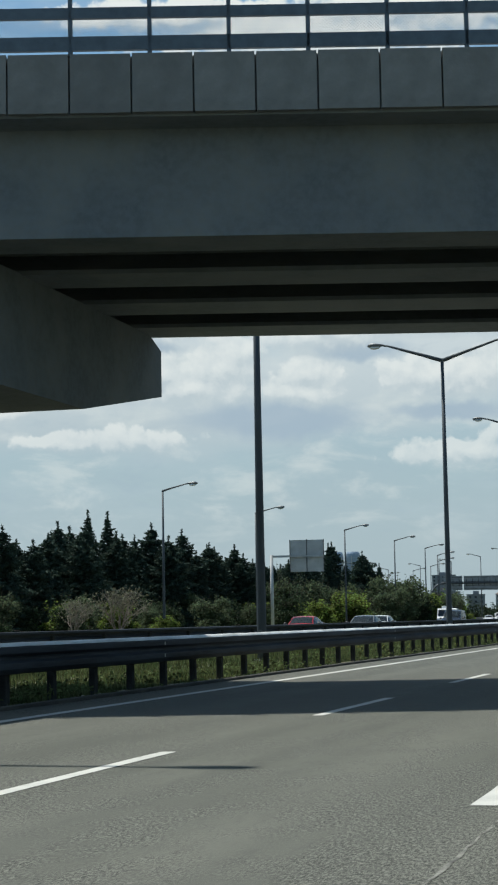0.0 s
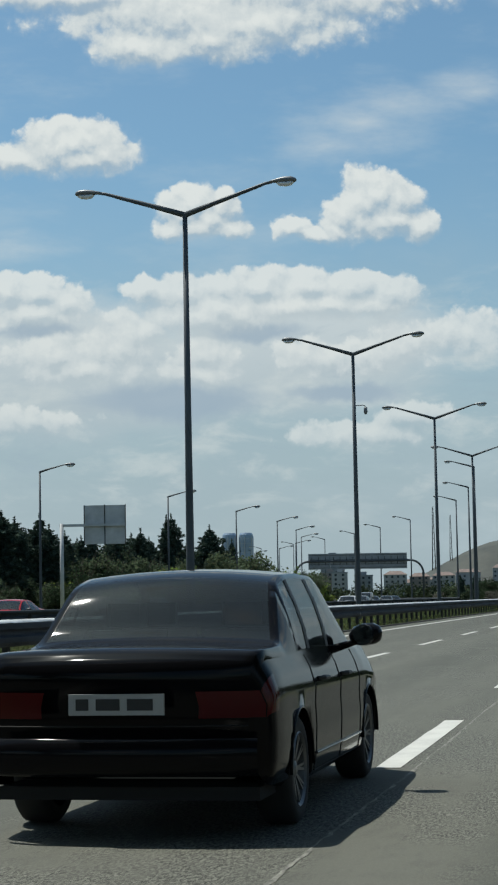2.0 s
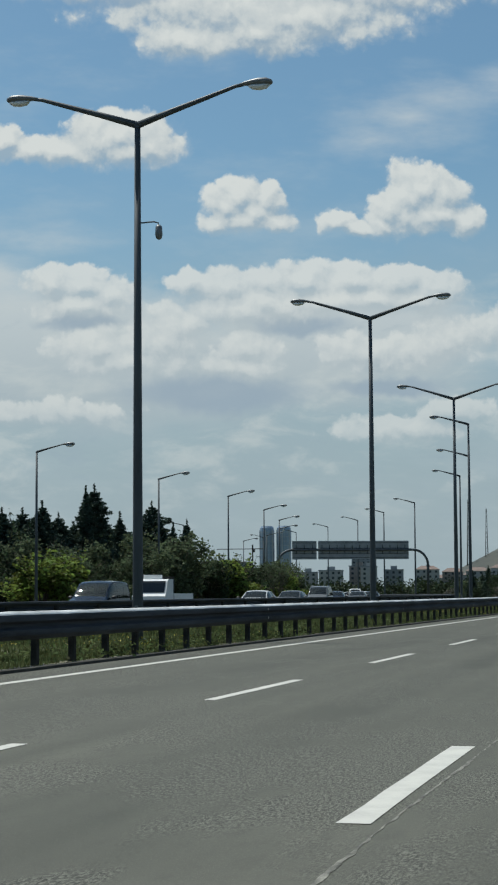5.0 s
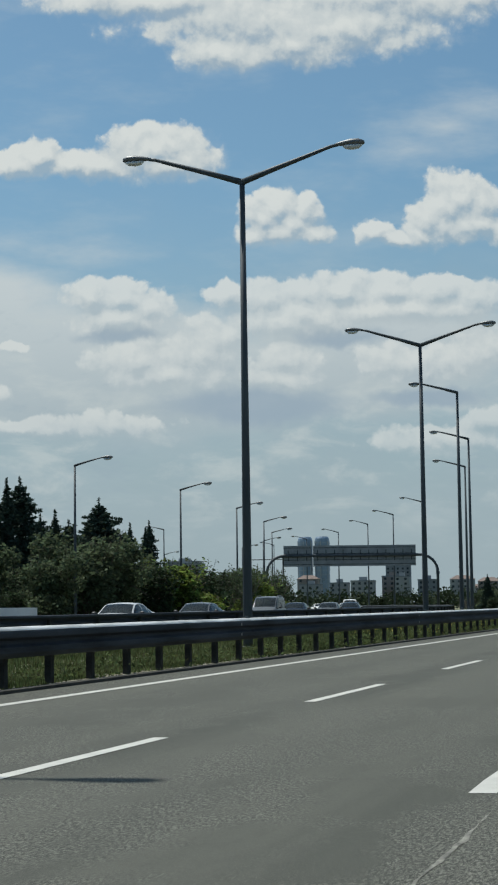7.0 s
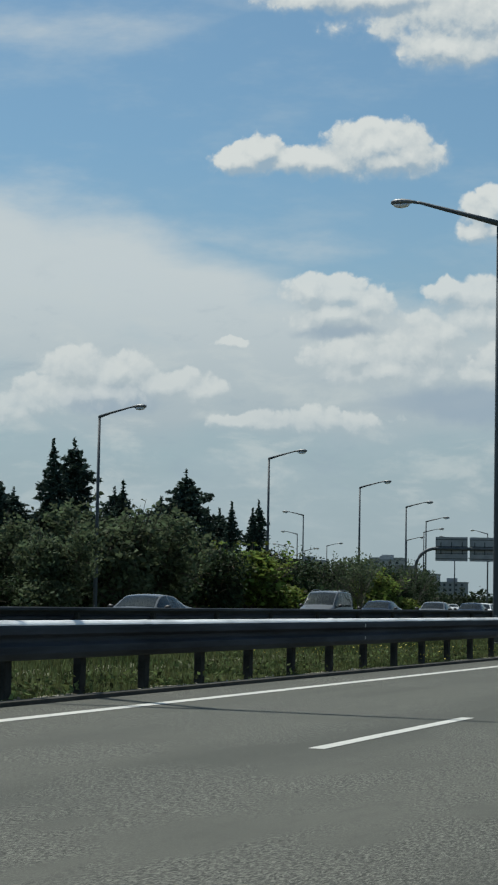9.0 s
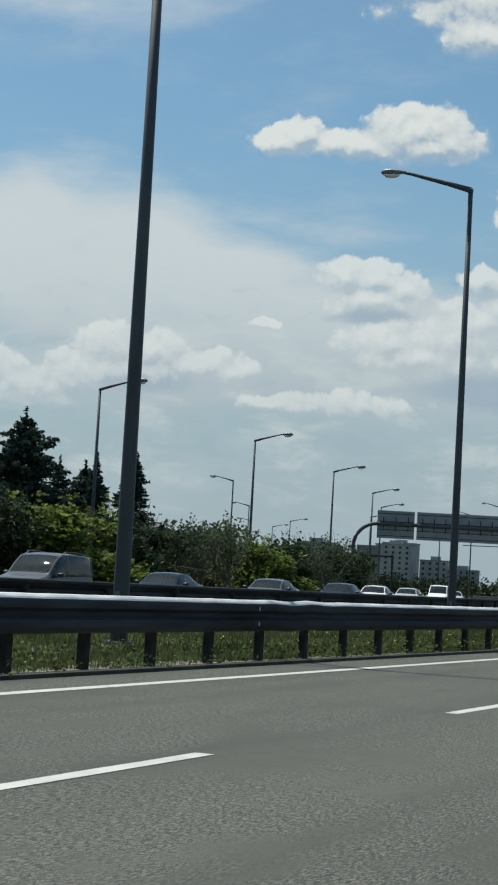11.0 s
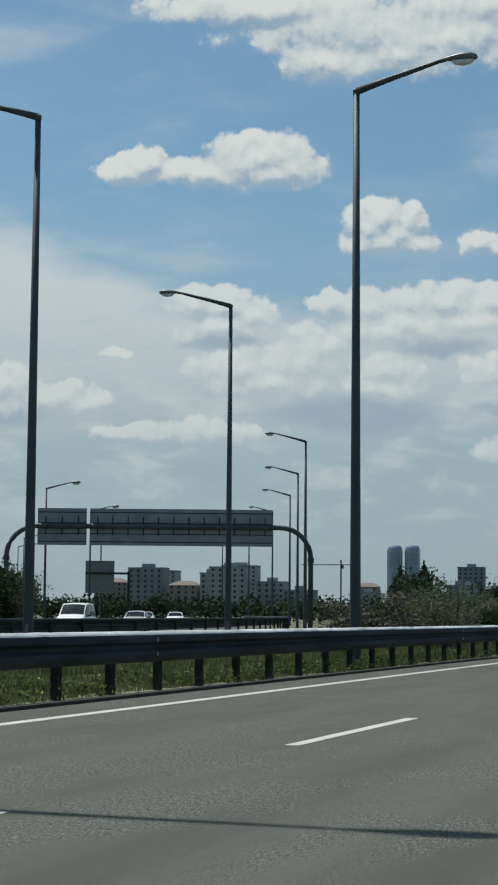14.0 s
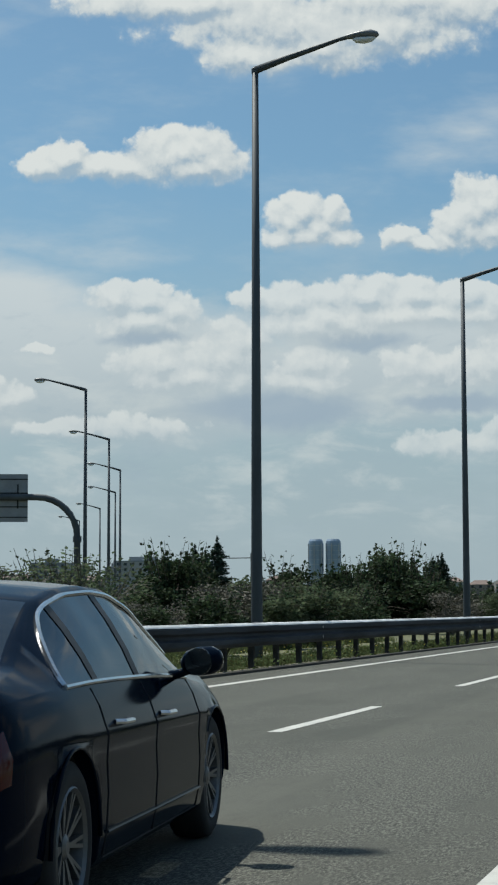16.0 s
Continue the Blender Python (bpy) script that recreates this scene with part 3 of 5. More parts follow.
def place_lamps():
    double = street_lamp(14.6, (1, -1), 3.1, .92, .155, .085, "tall grey street lamp with two raised arms in the median", "median lamps")
    spots = [(-14.5, 19.0), (-14.5, 55.6), (-14.29, 92.76), (-14.08, 130.32), (-13.56, 167.97), (-13.92, 205.75)]
    double.matrix_basis = Matrix.Translation((*spots[0], 0))
    made = [double] + [copy_thing(double, Matrix.Translation((x, y, 0))) for x, y in spots[1:]]
    left = street_lamp(15.35, (-1,), 2.5, .62, .155, .085, "tall grey street lamp with one arm over the opposite carriageway", "lamps of the opposite carriageway")
    rows = [(-16.37, 237.46), (-19.7, 268.45), (-24.23, 299.96), (-38.54, 363.4), (-48.48, 395.8), (-58.51, 427.4), (-70.5, 460.0), (-84.0, 492.0), (-99.0, 524.0)]
    left.matrix_basis = Matrix.Translation((*rows[1], 0)) @ Matrix.Rotation(radians(7), 4, "Z")
    copy_thing(left, Matrix.Translation((*rows[0], 0)) @ Matrix.Rotation(radians(4), 4, "Z") @ Matrix.Diagonal((1, 1, 1.028, 1)))
    for i, (x, y) in enumerate(rows[2:]):
        copy_thing(left, Matrix.Translation((x, y, 0)) @ Matrix.Rotation(radians(9 + 2.2 * i), 4, "Z"))
    right = street_lamp(15.35, (1,), 2.45, .62, .155, .085, "tall grey street lamp with one arm over the near carriageway", "lamps behind the guard rail")
    rows = [(-10.58, 236.74), (-10.37, 268.49), (-10.3, 299.77), (-9.55, 331.4), (-9.7, 363.0), (-9.2, 395.0), (-8.6, 427.0)]
    right.matrix_basis = Matrix.Translation((*rows[0], 0))
    for x, y in rows[1:]:
        copy_thing(right, Matrix.Translation((x, y, 0)))
    side = street_lamp(11.4, (1,), 2.0, .45, .12, .07, "grey street lamp with one arm beyond the opposite carriageway", "lamps beyond the carriageway")
    rows = [(-42.64, 133.12), (-43.8, 165.46), (-43.19, 202.75), (-43.38, 234.77), (-44.22, 263.86), (-47.42, 295.02), (-52.14, 325.68), (-58.98, 357.84), (-68.0, 389.0), (-79.5, 420.0), (-102.4, 448.3), (-117.0, 478.0)]
    side.matrix_basis = Matrix.Translation((*rows[0], 0))
    for i, (x, y) in enumerate(rows[1:]):
        copy_thing(side, Matrix.Translation((x, y, 0)) @ Matrix.Rotation(radians(max(0, (y - 280) * .14)), 4, "Z"))
    back = street_lamp(12.0, (-1,), 1.9, .4, .12, .07, "grey street lamp with one arm, far behind the shrubs", "lamps of the side road")
    rows = [(-73.5, 354.0), (-95.0, 412.0), (-118.0, 470.0)]
    back.matrix_basis = Matrix.Translation((*rows[0], 0))
    for x, y in rows[1:]:
        copy_thing(back, Matrix.Translation((x, y, 0)))
    # watch camera on one of the median poles
    eye = thing("traffic_camera", "small grey traffic camera hanging from a pole bracket", "camera", at=Matrix.Translation((-14.08, 130.32, 11.72)))
    part("bracket", Mesh().tube([(.05, -.05, 0), (.5, -.05, .02), (.62, -.05, -.02), (.64, -.05, -.12)], .022, 8), POLE, eye)
    part("housing", Mesh().tube([(.64, -.05, -.08), (.64, -.05, -.14), (.64, -.05, -.36), (.64, -.05, -.46), (.64, -.05, -.5)], [.05, .095, .11, .08, .03], 12), HEAD, eye, smooth=True)


place_lamps()


# ------------------------------------------------------------------ overpass
def build_overpass():
    turn = math.atan(.27)
    along = Vector((math.cos(turn), math.sin(turn), 0))
    over = thing("overpass", "dark shaded concrete road bridge with parapet panels and fence", "bridge")
    place = Matrix.Translation((0, 30.2, 0)) @ Matrix.Rotation(turn, 4, "Z")
    width = 9.85
    over.matrix_basis = place
    x0, x1 = -60.0, 40.0
    # beams under the deck
    beam = [(-.68, 7.5), (.68, 7.5), (.68, 7.58), (.14, 7.95), (.14, 8.75), (.55, 8.95), (.55, 9.36), (-.55, 9.36), (-.55, 8.95), (-.14, 8.75), (-.14, 7.95), (-.68, 7.58)]
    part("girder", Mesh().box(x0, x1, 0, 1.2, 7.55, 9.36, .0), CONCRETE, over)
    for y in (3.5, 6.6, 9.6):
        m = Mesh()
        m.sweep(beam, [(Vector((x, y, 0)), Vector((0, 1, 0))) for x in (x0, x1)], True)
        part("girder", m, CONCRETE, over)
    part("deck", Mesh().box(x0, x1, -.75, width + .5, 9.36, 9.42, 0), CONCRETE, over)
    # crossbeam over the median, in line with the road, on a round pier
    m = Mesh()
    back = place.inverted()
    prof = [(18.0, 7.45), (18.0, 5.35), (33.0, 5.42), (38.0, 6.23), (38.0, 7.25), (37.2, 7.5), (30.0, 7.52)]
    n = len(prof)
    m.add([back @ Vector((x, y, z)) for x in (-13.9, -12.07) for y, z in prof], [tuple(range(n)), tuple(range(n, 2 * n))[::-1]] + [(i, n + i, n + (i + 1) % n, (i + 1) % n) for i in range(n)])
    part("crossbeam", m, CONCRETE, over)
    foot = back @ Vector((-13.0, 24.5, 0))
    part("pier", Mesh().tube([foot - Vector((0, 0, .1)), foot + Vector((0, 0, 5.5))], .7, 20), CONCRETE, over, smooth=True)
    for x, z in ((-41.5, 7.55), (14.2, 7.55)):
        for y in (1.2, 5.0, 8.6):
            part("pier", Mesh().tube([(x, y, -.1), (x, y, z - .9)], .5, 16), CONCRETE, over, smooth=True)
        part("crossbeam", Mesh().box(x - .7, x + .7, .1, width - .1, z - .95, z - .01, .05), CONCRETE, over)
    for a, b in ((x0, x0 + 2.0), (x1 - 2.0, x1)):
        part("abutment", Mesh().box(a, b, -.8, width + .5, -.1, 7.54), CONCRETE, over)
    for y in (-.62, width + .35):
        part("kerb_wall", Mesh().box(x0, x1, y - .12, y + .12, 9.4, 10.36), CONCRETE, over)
    # parapet panels, rail and fence on both edges
    panel = Mesh().box(-.485, .485, -.06, .06, 9.40, 10.37, .0).data("panel", PANEL)
    post = Mesh().box(-.035, .035, -.05, .05, 10.35, 12.1, .01).data("fence_post", FENCE)
    for y in (-.82, width + .55):
        x = -22.0
        while x < 16:
            part("panel", panel, PANEL, over, at=Matrix.Translation((x, y, random.uniform(-.006, .006))))
            x += 1.0
        part("rail_beam", Mesh().box(x0, x1, y - .03, y + .05, 10.44, 10.67, .01), FENCE, over)
        part("rail_beam", Mesh().box(x0, x1, y - .03, y + .05, 10.97, 11.15, .01), FENCE, over)
        x = -22.0
        while x < 16:
            part("fence_post", post, FENCE, over, at=Matrix.Translation((x, y + .02, 0)))
            x += 1.28
        mesh = Mesh()
        for k in range(700):
            x = -22 + k * .055
            mesh.tube([(x, y, 10.67), (x + .31, y, 10.97)], .0022, 3)
            mesh.tube([(x + .31, y, 10.67), (x, y, 10.97)], .0022, 3)
        part("wire_mesh", mesh, FENCE, over)


build_overpass()


# ------------------------------------------------------------------ signs
def build_signs():
    s = thing("cantilever_sign", "grey back of a square road sign on a cantilever post", "road sign", at=Matrix.Translation((-41.6, 169.6, 0)) @ Matrix.Rotation(radians(8), 4, "Z"))
    part("post", Mesh().tube([(-1.75, 0, -.1), (-1.75, 0, 7.5)], [.17, .15], 10), SIGN_BACK, s, smooth=True)
    part("arm", Mesh().box(-1.9, 3.3, -.1, .1, 7.25, 7.45, .02), SIGN_BACK, s)
    for i in range(2):
        for j in range(2):
            part("panel", Mesh().box(.0 + 1.68 * i, 1.66 + 1.68 * i, .14, .18, 5.85 + 1.55 * j, 7.38 + 1.53 * j), SIGN_BACK, s, "grey aluminium sheet")
    for x in (.03, 1.67, 3.31):
        part("stiffener", Mesh().box(x - .03, x + .03, .09, .14, 5.8, 8.95), POST, s)
    g = thing("sign_gantry", "sign gantry of bent steel tube seen from behind", "sign gantry", at=Matrix.Translation((-46.3, 349.4, 0)) @ Matrix.Rotation(math.atan2(5.66, 16.75), 4, "Z"))
    half, top = 11.1, 7.75
    pts = [(-half, 0, -.1), (-half, 0, 5.2)] + [(-half + 2.3 * (1 - math.cos(a)), 0, 5.45 + 2.3 * math.sin(a)) for a in [math.pi / 2 * k / 8 for k in range(9)]]
    m = Mesh()
    m.tube(pts + [(.6 - x, y, z) for x, y, z in pts[::-1]], .19, 12)
    part("tube_frame", m, POLE, g, smooth=True)
    for x in (-half, half + .6):
        part("collar", Mesh().tube([(x, 0, 5.15), (x, 0, 5.5)], .25, 12), POLE, g)
    for x0, x1 in ((-8.83, -5.15), (-4.9, 8.83)):
        part("sign_panel", Mesh().box(x0, x1, .24, .29, 6.33, 9.1), GANTRY_BACK, g, "grey back of a large sign")
        n = round((x1 - x0) / 1.1)
        for k in range(n):
            x = x0 + (x1 - x0) * (k + .5) / n
            part("stiffener", Mesh().box(x - .04, x + .04, .17, .24, 7.1, 8.5), POST, g)
        for z in (6.6, 7.2, 8.0, 8.8):
            part("crossbar", Mesh().box(x0, x1, .19, .24, z - .03, z + .03), POST, g)
    h = thing("cantilever_sign", "small dark road sign on a post far down the side road", "road sign", at=Matrix.Translation((-78.0, 420.0, 0)) @ Matrix.Rotation(radians(16), 4, "Z"))
    part("post", Mesh().tube([(1.9, 0, -.1), (1.9, 0, 6.2)], .15, 8), POST, h)
    part("arm", Mesh().box(-3.2, 2.0, -.1, .1, 5.8, 6.05), POST, h)
    part("panel", Mesh().box(-3.2, .2, .1, .16, 3.6, 7.4), HEAD, h)


build_signs()


# ------------------------------------------------------------------ plants
NEEDLE = material("dark_needles", (.048, .074, .056), .8, vary=.3, scale=1.2, island=.45, spec=.1, through_light=.15)
LEAF_DARK = material("dark_leaves", (.033, .051, .025), .75, vary=.25, scale=1.0, island=.6, spec=.15, through_light=.3)
LEAF_FAR = material("far_dark_leaves", (.032, .046, .024), .8, vary=.3, scale=.2, island=.4, spec=.1, through_light=.2)
LEAF_GREY = material("grey_green_leaves", (.082, .108, .060), .75, vary=.25, scale=1.0, island=.4, spec=.15, through_light=.45)
LEAF_LIGHT = material("fresh_leaves", (.120, .160, .036), .7, vary=.3, scale=1.0, island=.75, spec=.2, through_light=.5)
TWIG = material("pale_twigs", (.105, .10, .08), .9, vary=.25, scale=5, island=.3)
PALE_TWIG = material("pinkish_twigs", (.23, .19, .165), .9, vary=.2, scale=5)
BLOSSOM = material("pale_young_leaves", (.15, .15, .10), .85, vary=.2, scale=3, island=.3, through_light=.3)
BARK = material("bark", (.07, .055, .042), .95, vary=.3, scale=6, bump=.6, bump_scale=30)
GRASS = material("grass_blades", (.080, .118, .042), .8, vary=.4, scale=.45, island=.5, tint=(.110, .118, .055), spec=.15, through_light=.4)
WEED = material("weed_leaves", (.085, .108, .042), .8, vary=.35, scale=.6, island=.6, spec=.15, through_light=.4)
PEBBLE = material("pale_pebbles", (.30, .285, .24), .9, vary=.3, scale=4, island=.4)
FLOWER = material("yellow_flowers", (.45, .38, .05), .7, vary=.2, scale=3, island=.2)


def cards(name, rng, at, size, mat, flat=0.0, long=1.6):
    """Small bent leaves, each of two triangles, at the given points."""
    n = len(at)
    a = rng.normal(size=(n, 3))
    a[:, 2] *= 1 - flat
    a /= np.linalg.norm(a, axis=1)[:, None]
    b = np.cross(a, rng.normal(size=(n, 3)))
    b /= np.linalg.norm(b, axis=1)[:, None]
    s = size * rng.uniform(.6, 1.35, (n, 1))
    c = np.cross(a, b)
    p0, p1 = at - a * s * long / 2, at + a * s * long / 2
    p2, p3 = at + b * s / 2 + c * s * .2, at - b * s / 2 + c * s * .2
    v = np.stack([p0, p2, p1, p3], 1).reshape(-1, 3)
    me = bpy.data.meshes.new(name)
    me.vertices.add(len(v)), me.loops.add(6 * n), me.polygons.add(2 * n)
    me.vertices.foreach_set("co", v.ravel())
    k = 4 * np.arange(n)[:, None]
    me.loops.foreach_set("vertex_index", (k + np.array([[0, 1, 2, 0, 2, 3]])).ravel())
    me.polygons.foreach_set("loop_start", 3 * np.arange(2 * n))
    me.materials.append(mat)
    me.update(calc_edges=True)
    return me


def make_conifer(seed, wide, label, full=.95):
    """A conifer one metre high for each unit, 10 m tall: whorls of drooping boughs set with needle tufts."""
    rng = np.random.default_rng(seed)
    tree = thing("conifer_tree", label, "tree", "conifer belt")
    m = Mesh()
    m.tube([(0, 0, -.1), (.05, 0, 4), (0, .05, 8), (0, 0, 9.9)], [.17, .12, .06, .015], 7)
    part("trunk", m, BARK, tree)
    tufts, boughs = [], Mesh()
    z = .5
    while z < 9.5:
        h = z / 10
        reach = wide * (1 - h) ** full * 3.1 * rng.uniform(.78, 1.12) * min(1, .35 + (1 - h) * 4) + .06
        n = int(6 + 6 * (1 - h))
        for k in range(n):
            a = 2 * math.pi * (k + rng.uniform(0, 1)) / n
            r = reach * rng.uniform(.6, 1.18)
            lift = (.10 if h > .6 else -.22) * r * rng.uniform(.4, 1.3)
            tip = np.array([math.cos(a) * r, math.sin(a) * r, z + lift])
            root = np.array([0, 0, z])
            boughs.tube([tuple(root), tuple((root + tip) / 2 + (0, 0, -.04 * r)), tuple(tip)], [.03, .02, .006], 3)
            count = max(5, int(r * 38))
            f = rng.uniform(.08, 1.0, (count, 1)) ** .75
            wide_at = .03 + .16 * r * (1 - f)
            tufts.append(root + (tip - root) * f + rng.normal(size=(count, 3)) * wide_at * (1, 1, .75))
        z += .22 + .12 * (1 - h)
    tufts.append(np.array([[0, 0, 9.2 + .03 * k] for k in range(35)]) + rng.normal(scale=.025, size=(35, 3)))
    crown = part("crown", cards("crown", rng, np.concatenate(tufts), .125, NEEDLE, .3, 2.8), NEEDLE, tree)
    tagged(part("bough", boughs, BARK, crown), "many thin dark boughs", kind="stuff")
    return tree


def make_shrub(seed, mat, label, leaves=5200, size=.125, lumps=12, tall=1.0, sparse=False):
    """A bush about 4 m high and wide: stems and lumpy masses of leaves."""
    rng = np.random.default_rng(seed)
    bush = thing("shrub", label, "shrub", "roadside shrubs")
    m = Mesh()
    pts = []
    for k in range(lumps):
        a, r = rng.uniform(0, 6.28), rng.uniform(.2, 1.5)
        c = np.array([math.cos(a) * r, math.sin(a) * r, rng.uniform(.9, 3.2) * tall])
        m.tube([(c[0] * .1, c[1] * .1, -.1), (c[0] * .5, c[1] * .5, c[2] * .55), tuple(c)], [.06, .04, .012], 5)
        for j in range(5 if sparse else 3):
            e = c + rng.normal(size=3) * (.7, .7, .6)
            m.tube([tuple(c * .8), tuple((c + e) / 2 + (0, 0, .1)), tuple(e)], [.02, .014, .005], 4)
        rad = rng.uniform(.6, 1.05)
        n = leaves // lumps
        d = rng.normal(size=(n, 3))
        d /= np.linalg.norm(d, axis=1)[:, None]
        w = rad * rng.uniform(.25, 1.0, (n, 1)) ** .45
        lump = c + d * w * (1, 1, .85) + rng.normal(scale=.09, size=(n, 3))
        pts.append(lump[lump[:, 2] > .05])
    # long shoots that break the outline
    for k in range(12):
        a, r = rng.uniform(0, 6.28), rng.uniform(.2, 1.7)
        base = np.array([math.cos(a) * r * .7, math.sin(a) * r * .7, 2.4 * tall])
        tip = base + np.array([math.cos(a) * .4, math.sin(a) * .4, rng.uniform(.9, 1.7) * tall])
        m.tube([tuple(base), tuple(tip)], [.02, .006], 4)
        f = rng.uniform(0, 1, (18, 1))
        pts.append(base + (tip - base) * f + rng.normal(scale=.08, size=(18, 3)))
    part("stem", m, TWIG if sparse else BARK, bush)
    part("crown", cards("crown", rng, np.concatenate(pts), size, mat, .1, 1.5), mat, bush)
    return bush


def make_bare_tree(seed, label, twig, leaf, leaves):
    """A leafing tree of thin forked branches with sparse pale leaves."""
    rng = random.Random(seed)
    tree = thing("small_tree", label, "tree")
    m, tips = Mesh(), []

    def fork(p, d, r, n):
        q = p + d * rng.uniform(.5, .85) * (1.25 if n > 3 else 1)
        m.tube([tuple(p), tuple(q)], [r, r * .72], 5)
        if n == 0:
            tips.append(q)
            return
        for _ in range(3 if n > 2 else 2):
            fork(q, (d + Vector((rng.uniform(-.7, .7), rng.uniform(-.7, .7), rng.uniform(-.1, .45)))).normalized(), r * .66, n - 1)
        tips.append(q)

    for _ in range(3):
        fork(Vector((0, 0, -.1)), Vector((rng.uniform(-.5, .5), rng.uniform(-.5, .5), 1)).normalized(), .06, 4)
    part("branch", m, twig, tree)
    g = np.random.default_rng(seed)
    pts = np.repeat(np.array([tuple(t) for t in tips]), leaves, 0)
    part("crown", cards("crown", g, pts + g.normal(scale=.13, size=pts.shape), .11, leaf, 0, 1.3), leaf, tree)
    return tree


def stand(x, y, scale, tall=None, turn=0.0):
    return Matrix.Translation((x, y, -.05)) @ Matrix.Rotation(turn, 4, "Z") @ Matrix.Diagonal((scale, scale, tall or scale, 1))


def plant_all():
    rng = random.Random(5)
    labels = ["dark green conifer in a dense belt behind the shrubs", "dark spreading conifer with layered boughs", "slender dark conifer with a spiky tip"]
    kinds = [make_conifer(11, .82, labels[0], .5), make_conifer(12, .95, labels[0], .55), make_conifer(13, 1.75, labels[1], .75), make_conifer(14, .72, labels[2], .8), make_conifer(15, .85, labels[2], .85)]
    used = set()

    def put(kind, m):
        if id(kind) in used:
            return copy_thing(kind, m @ Matrix.Diagonal((*(1 / v for v in kind.scale), 1)))
        used.add(id(kind))
        kind.matrix_basis = m
        return kind

    rows = [(138, 8.1, 0), (146.9, 9.9, 1), (154.6, 11.3, 3), (162.3, 11.6, 3), (167, 9.6, 1), (172.5, 11.0, 0), (178, 9.2, 1), (184, 10.9, 0),
            (189, 8.8, 4), (194.6, 9.7, 0), (204, 10.0, 0), (212, 8.6, 1), (218.5, 8.3, 0), (225, 8.6, 1), (233, 8.9, 0), (241, 9.8, 1), (248, 9.1, 0),
            (255.5, 12.0, 3), (259.5, 12.4, 0), (266.5, 9.9, 4), (277.8, 11.6, 2), (284, 9.0, 4), (290, 9.7, 3), (294.6, 9.4, 3), (297, 10.3, 4)]
    for y, h, k in rows:
        put(kinds[k], stand(-57 + rng.uniform(-.6, .6), y, h / 10, h / 10, rng.uniform(0, 6)))
    for i in range(50):
        y = 112 + i * 3.7 + rng.uniform(-1.6, 1.6)
        h = rng.uniform(7.0, 10.2)
        put(kinds[rng.choice((0, 1, 1, 2))], stand(-61 + rng.uniform(-3, 3), y, h / 10 * 1.25, h / 10, rng.uniform(0, 6)))
    for i in range(18):
        y = 372 + i * 7 + rng.uniform(-2, 2)
        h = rng.uniform(3.6, 5.4)
        put(kinds[rng.choice((0, 3, 4))], stand(-17 - (y - 372) * rng.uniform(.05, .28), y, h / 10 * 1.2, h / 10, rng.uniform(0, 6)))

    dark = make_shrub(21, LEAF_DARK, "dense dark green roadside shrub")
    grey = make_shrub(22, LEAF_GREY, "large grey-green roadside shrub with loose shoots", tall=1.1)
    light = make_shrub(23, LEAF_LIGHT, "fresh yellow-green leafy shrub beside the road", leaves=4600, size=.145)
    brush = make_shrub(24, LEAF_GREY, "half-bare twiggy shrub with few leaves", leaves=1800, size=.08, sparse=True)
    dry = make_shrub(25, TWIG, "low dry brown brushwood", leaves=3200, size=.08, sparse=True)
    kinds2 = dict(d=dark, g=grey, l=light, b=brush, r=dry)
    marks = [(-41, 133, 1.9, "l"), (-44, 138, 2.6, "g"), (-47, 128, 3.0, "d"), (-46, 150, 3.0, "d"), (-45, 158, 3.4, "g"), (-42, 176, 4.3, "d"), (-43, 183, 3.2, "l"), (-42, 189, 3.6, "l"), (-44, 196, 3.3, "g"),
             (-42, 205, 4.4, "l"), (-43, 211, 4.9, "l"), (-44, 217, 4.6, "g"), (-46, 224, 4.8, "d"), (-42, 230, 5.0, "g"), (-42, 238, 6.7, "g"), (-43, 245, 6.5, "g"), (-45, 241, 6.2, "d"),
             ]
    marks += [(-42, 251.3, 5.5, "d"), (-42, 257, 5.5, "l"), (-43, 262, 5.0, "l"), (-42, 266, 5.4, "d"), (-43, 271, 5.1, "d"), (-44, 282, 4.4, "b"), (-42, 286, 4.5, "l"), (-43, 291, 4.1, "l"), (-42, 295, 3.6, "d"), (-47, 301, 4.2, "d"),
             (-48, 308, 4.6, "d"), (-47, 315, 4.7, "b"), (-49, 322, 4.6, "d"), (-52, 333, 4.6, "d"), (-54, 340, 4.4, "d"), (-58, 352, 4.3, "d"), (-62, 362, 4.3, "d"), (-55, 347, 4.0, "b")]
    for x, y, h, k in marks:
        h *= 1.3 if y > 298 else 1.08
        put(kinds2[k], stand(x - 1.5, y, h / 4.3 * rng.uniform(.95, 1.25) * (1.35 if k == "l" else 1), h / 4.3, rng.uniform(0, 6)))
    for i in range(60):
        y = 118 + i * 3.9 + rng.uniform(-2, 2)
        h = rng.uniform(2.2, 4.0)
        put(kinds2[rng.choice("ddggdlb")], stand(far_side(y) - rng.uniform(4.5, 10), y, h / 4.3 * 1.3, h / 4.3, rng.uniform(0, 6)))
    for i in range(52):
        y = 128 + i * 3.5 + rng.uniform(-1.5, 1.5)
        h = (rng.uniform(2.0, 3.6) if i % 3 else 4.4) if y < 205 else rng.uniform(5.4, 7.2) if y < 240 else rng.uniform(4.6, 6.2)
        put(kinds2["d" if i % 4 else "g"], stand(-53.5 + rng.uniform(-1.5, 1.0), y, h / 4.3 * 1.1, h / 4.3, rng.uniform(0, 6)))
